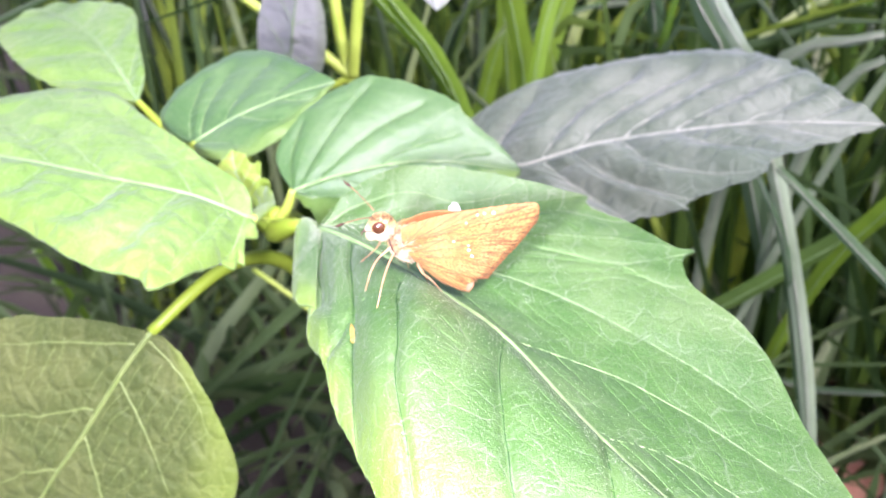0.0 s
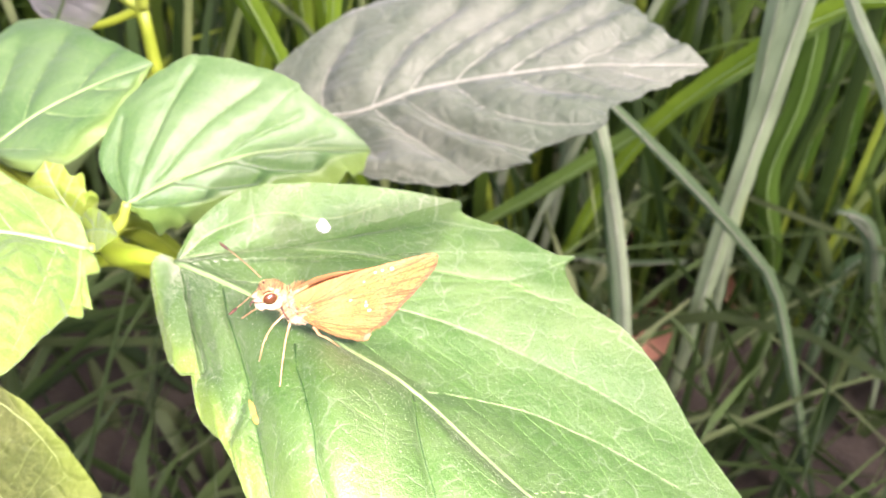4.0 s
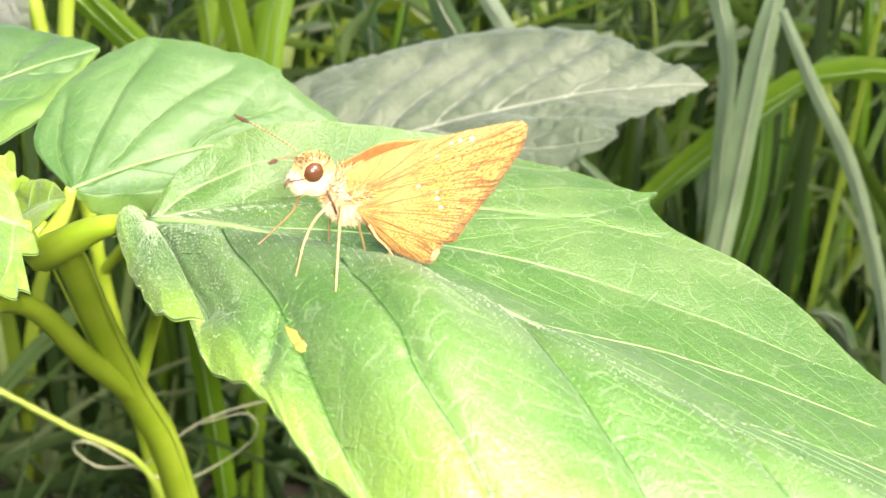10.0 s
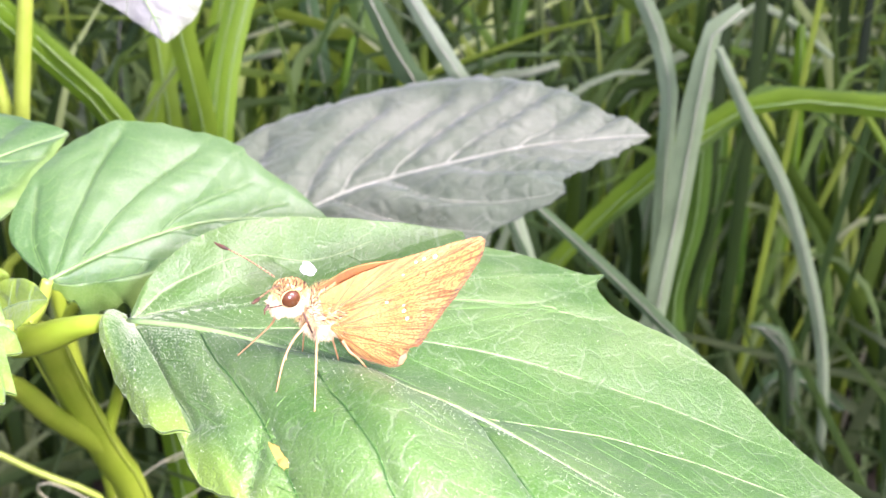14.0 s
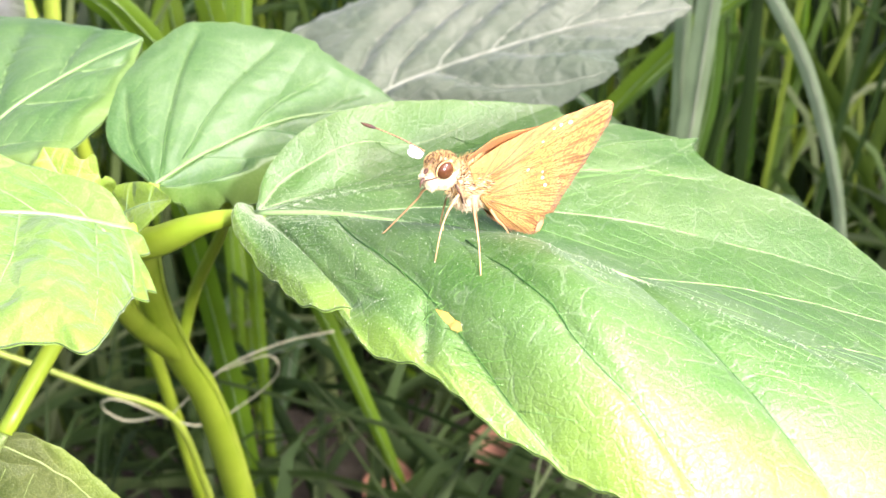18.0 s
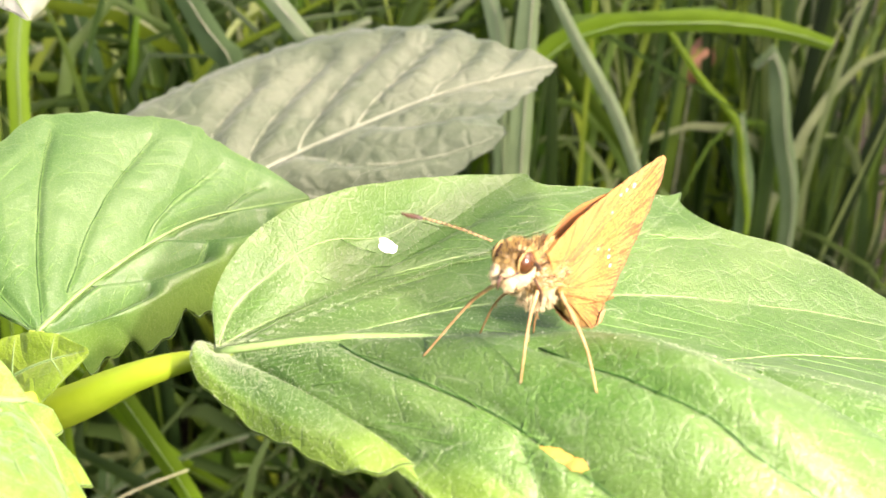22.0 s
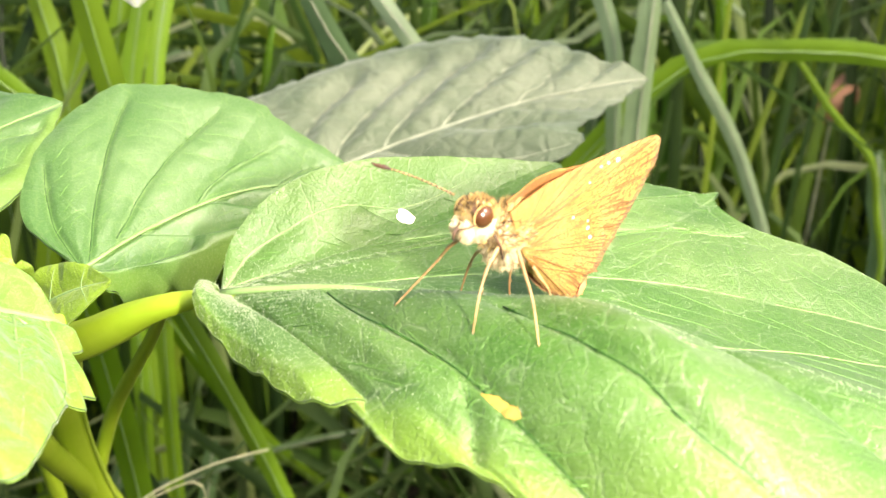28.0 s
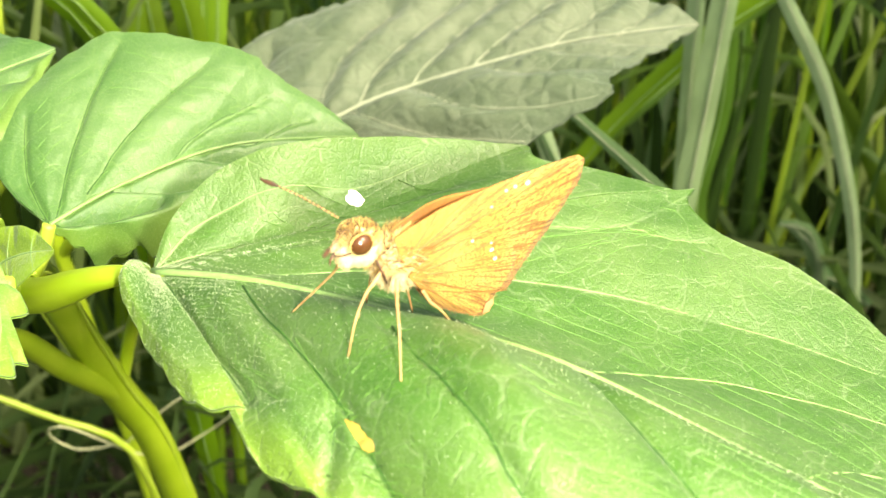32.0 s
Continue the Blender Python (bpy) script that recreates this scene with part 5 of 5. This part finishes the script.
grass_blade("S", 6.5, [(-36, 215, 220), (-32, 222, 184), (-28, 226, 160), (-26, 230, 134), (-21, 242, 59), (-16, 254, -2)])
grass_blade("S", 2.7, [(75, 183, 170), (63, 183, 169), (51, 182, 162), (45, 180, 151), (20, 169, 82), (-4, 159, -2)])
grass_blade("Y", 6.4, [(81, 261, 210), (85, 260, 177), (88, 260, 155), (95, 260, 119), (102, 260, 59), (109, 259, -2)])
grass_blade("P", 2.8, [(146, 208, 168), (132, 210, 178), (118, 211, 185), (109, 210, 178), (106, 207, 161), (94, 193, 90), (83, 179, -2)])
grass_blade("P", 4.2, [(159, 230, 158), (132, 229, 166), (110, 229, 165), (93, 230, 156), (7, 241, 71), (-86, 252, -2)])
grass_blade("G", 7.9, [(89, 169, 165), (94, 173, 125), (93, 176, 88), (105, 180, 51), (110, 183, 22), (116, 185, -2)])
grass_blade("G", 7.1, [(107, 197, 149), (109, 194, 114), (107, 190, 64), (106, 188, 33), (105, 185, -2)])
grass_blade("S", 4.9, [(113, 152, 96), (124, 154, 85), (133, 158, 63), (145, 165, 24), (148, 168, 8), (152, 170, -2)])
grass_blade("S", 5.3, [(154, 160, 55), (137, 161, 68), (126, 161, 68), (122, 160, 52), (125, 159, 24), (125, 158, 12), (126, 158, -2)])
grass_blade("Y", 4.4, [(121, 184, 185), (134, 195, 136), (142, 205, 90), (150, 220, 14), (151, 222, 5), (152, 224, -2)])
grass_blade("Y", 7.3, [(158, 233, 160), (167, 240, 116), (180, 250, 41), (182, 253, 17), (185, 256, -2)])
grass_blade("G", 5.5, [(47, 241, 215), (43, 240, 181), (41, 240, 158), (36, 240, 138), (26, 239, 69), (15, 239, -2)])
grass_blade("Y", 8.6, [(66, 325, 208), (77, 315, 163), (84, 309, 135), (94, 300, 100), (101, 288, 56), (107, 276, -2)])
grass_blade("S", 5.7, [(18, 285, 156), (33, 285, 156), (46, 283, 147), (50, 280, 131), (59, 268, 71), (68, 255, -2)])
grass_blade("Y", 6.3, [(-67, 102, 149), (-65, 104, 128), (-64, 107, 101), (-63, 110, 62), (-63, 113, 27), (-63, 116, -2)])
grass_blade("G", 6.7, [(155, 160, 169), (129, 160, 169), (106, 160, 169), (92, 160, 161), (7, 163, 77), (-81, 166, -2)])
grass_blade("Y", 6.7, [(-60, 204, 195), (-67, 202, 180), (-71, 201, 170), (-76, 200, 159), (-81, 198, 145), (-96, 190, 78), (-109, 182, -2)])
grass_blade("Y", 5.2, [(-46, 189, 205), (-52, 185, 184), (-56, 183, 169), (-58, 180, 156), (-65, 166, 86), (-70, 151, -2)])
grass_blade("S", 2.7, [(-43, 212, 167), (-58, 211, 162), (-71, 210, 153), (-79, 210, 147), (-133, 205, 76), (-185, 199, -2)])
grass_blade("Y", 8.4, [(-16, 251, 192), (-13, 247, 167), (-10, 244, 151), (-14, 240, 131), (-19, 228, 71), (-25, 216, -2)])
grass_blade("G", 6.9, [(119, 221, 134), (129, 225, 102), (135, 230, 62), (139, 234, 27), (142, 238, -2)])
grass_blade("S", 4.0, [(109, 151, 97), (119, 152, 94), (129, 155, 77), (137, 160, 54), (145, 166, 20), (154, 173, -2)])
grass_blade("S", 3.4, [(-76, 189, 54), (-66, 189, 38), (-53, 189, 20), (-28, 198, -2)])
grass_blade("S", 4.9, [(-47, 155, 64), (-52, 152, 41), (-58, 150, 23), (-59, 149, 12), (-61, 147, -2)])
grass_blade("S", 4.4, [(-69, 180, 60), (-76, 176, 44), (-88, 170, 22), (-91, 167, 12), (-93, 165, -2)])
grass_blade("P", 8.4, [(125, 130, 23), (108, 130, 4), (110, 132, -2)])
grass_blade("S", 5.3, [(91, 203, 145), (87, 202, 108), (84, 201, 65), (79, 200, 26), (70, 209, -2)])
grass_blade("S", 3.5, [(72, 170, 52), (47, 170, 47), (23, 170, 45), (-4, 179, -2)])
grass_blade("S", 5.9, [(-181, 168, 29), (-181, 172, 14), (-181, 177, -2)])
grass_blade("S", 8.1, [(-192, 190, 40), (-214, 190, 10), (-212, 192, -2)])
grass_blade("Y", 8.4, [(-276, 142, 66), (-274, 147, 40), (-267, 150, 20), (-266, 152, 7), (-264, 154, -2)])
grass_blade("Y", 4.8, [(-100, 128, 208), (-84, 125, 192), (-74, 123, 182), (-62, 120, 163), (-33, 106, 92), (-7, 92, -2)])
grass_blade("Y", 8.1, [(-50, 212, 187), (-56, 207, 169), (-60, 204, 157), (-62, 200, 142), (-64, 182, 81), (-66, 165, -2)])
grass_blade("S", 5.1, [(-71, 246, 151), (-95, 243, 135), (-112, 240, 114), (-137, 232, 61), (-161, 224, -2)])
grass_blade("S", 7.1, [(-14, 162, 202), (-6, 166, 185), (0, 168, 172), (5, 170, 162), (29, 186, 69), (56, 202, -2)])
grass_blade("S", 4.4, [(46, 180, 173), (34, 180, 169), (20, 180, 164), (6, 184, 118), (-1, 187, 57), (-7, 189, -2)])
grass_blade("S", 4.0, [(47, 170, 169), (36, 170, 159), (25, 174, 114), (20, 177, 56), (15, 179, -2)])
grass_blade("S", 6.6, [(-130, 180, 10), (-129, 181, 4), (-128, 182, -2)])
grass_blade("Y", 7.0, [(-81, 204, 205), (-79, 203, 186), (-77, 201, 174), (-76, 200, 158), (-72, 193, 82), (-69, 186, -2)])
grass_blade("Y", 6.4, [(-54, 217, 202), (-58, 214, 183), (-61, 212, 170), (-63, 210, 157), (-72, 197, 85), (-79, 184, -2)])
grass_blade("Y", 2.2, [(123, 150, 175), (131, 150, 166), (144, 150, 151), (161, 150, 135), (170, 152, 113), (179, 154, 83), (179, 156, -2)])
grass_blade("S", 7.5, [(165, 153, 136), (169, 153, 121), (178, 155, 90), (178, 158, -2)])
grass_blade("S", 8.0, [(175, 160, 148), (178, 158, 154), (182, 156, 147), (188, 155, 126), (201, 155, 84), (201, 157, -2)])
grass_blade("Y", 6.5, [(180, 135, 162), (162, 135, 168), (144, 137, 172), (125, 140, 174), (108, 145, 173), (90, 150, 169), (50, 160, 120), (30, 170, 60), (20, 175, -2)])
grass_blade("Y", 6, [(274, 260, 117), (274, 260, 90), (271, 260, 63), (271, 264, -2)])
grass_blade("Y", 7, [(97, 210, 122), (100, 210, 96), (101, 210, 68), (101, 214, -2)])
grass_blade("Y", 6, [(187, 225, 119), (184, 225, 94), (178, 225, 68), (178, 229, -2)])
grass_blade("G", 7, [(116, 200, 152), (121, 200, 113), (125, 200, 70), (125, 204, -2)])
grass_blade("Y", 10, [(235, 235, 128), (244, 235, 80), (253, 235, 25), (253, 239, -2)])
grass_blade("S", 2.5, [(-1, 150, 63), (-27, 150, 61), (-53, 150, 55), (-69, 150, 51), (-96, 159, -2)])
grass_blade("G", 8.4, [(-36, 170, 39), (-16, 170, 38), (11, 170, 26), (36, 170, 10), (38, 172, -2)])

# ---- curling tendril, twigs and litter ----
stalk("twig", [(-118, 85, 121), (-105, 85, 113), (-90, 85, 102), (-75, 85, 91), (-72, 90, 60), (-70, 92, 20)], [0.7, 0.8, 1.0, 1.2], M_STEM_YELLOW, "", weed)
stalk("side_branch", [(-62.1, 52.9, 135.7), (-56.5, 50, 152), (-47.2, 35, 174), (-44, 24, 186)], [1.3, 1.1, 0.9, 0.7], M_STEM)
tendril = thing("tendril", (-75, 85, 91), "thin pale dry tendril looped round a twig", "tendril")
for P in ([(-32.8, 85, 112.5), (-46, 85, 110.5), (-61, 85, 104), (-75, 85, 91.4)], [(-75, 86, 91), (-86, 86, 90), (-90.8, 85, 96.6), (-86, 84, 99), (-70, 86, 86), (-58, 88, 89.5), (-47.7, 85, 101), (-49, 84, 108), (-60, 85, 104)]):
    tv, tf = tube(P, [0.24, 0.24, 0.16], 6, 40)
    under("strand", mesh_of("strand", tv, tf, M_TENDRIL), tendril)


def dead_leaf(at, size, turn, label, mat):
    rng = random.Random(int(size * 10 + turn * 100))
    V, F = [], []
    n, m = 14, 7
    for i in range(n):
        t = i / (n - 1)
        w = math.sin(math.pi * min(1, t * 1.02)) ** 0.7 * 0.36
        for j in range(m):
            s = (j / (m - 1) - 0.5) * 2
            x, y = (t - 0.5) * size, s * w * size
            z = size * (0.16 * s * s + 0.10 * math.sin(3 * t + s)) + rng.uniform(-0.3, 0.3) + 1
            V.append((x * math.cos(turn) - y * math.sin(turn), x * math.sin(turn) + y * math.cos(turn), z))
    for i in range(n - 1):
        for j in range(m - 1):
            q = i * m + j
            F.append((q, q + m, q + m + 1, q + 1))
    ob = new("dead_leaf", mesh_of("dead_leaf", V, F, mat))
    ob.location = Vector(at) * 0.001
    tagged(ob, label, "leaf", "fallen leaves")


for at, size, turn in (((62, 176, 0), 42, 1.2), ((54, 168, 1), 30, 2.4), ((-42, 222, 0), 34, 0.4), ((60, 240, 0), 40, 0.2), ((110, 200, 0), 36, 2.0), ((20, 150, 0), 30, 0.9), ((-20, 130, 0), 30, 1.9)):
    dead_leaf(at, size, turn, "curled reddish-brown dead leaf lying on the soil", M_DEAD)

dry = thing("dry_stalk", (191, 212, 0), "dry stalk with a curled pinkish-brown leaf, standing in the grass", "stalk")
stalk("stem", [(191, 212, -2), (189, 209, 60), (187, 205, 128)], [0.8, 0.7, 0.5], M_TENDRIL, "", dry)
V, F = [], []
for i in range(11):
    t = i / 10
    for j in range(6):
        q = (j / 5 - 0.5) * 2
        w = 8.5 * math.sin(math.pi * min(1, 0.06 + t * 0.92)) ** 0.8
        V.append((187 + q * w + 3 * t, 205 - 4 * math.sin(2.6 * t) + 3.5 * q * q, 127 + 20 * t - 2 * abs(q)))
for i in range(10):
    for j in range(5):
        F.append((6 * i + j, 6 * i + j + 1, 6 * i + j + 7, 6 * i + j + 6))
under("leaf", mesh_of("leaf", V, F, M_DEAD), dry, "curled pinkish-brown dead leaf")
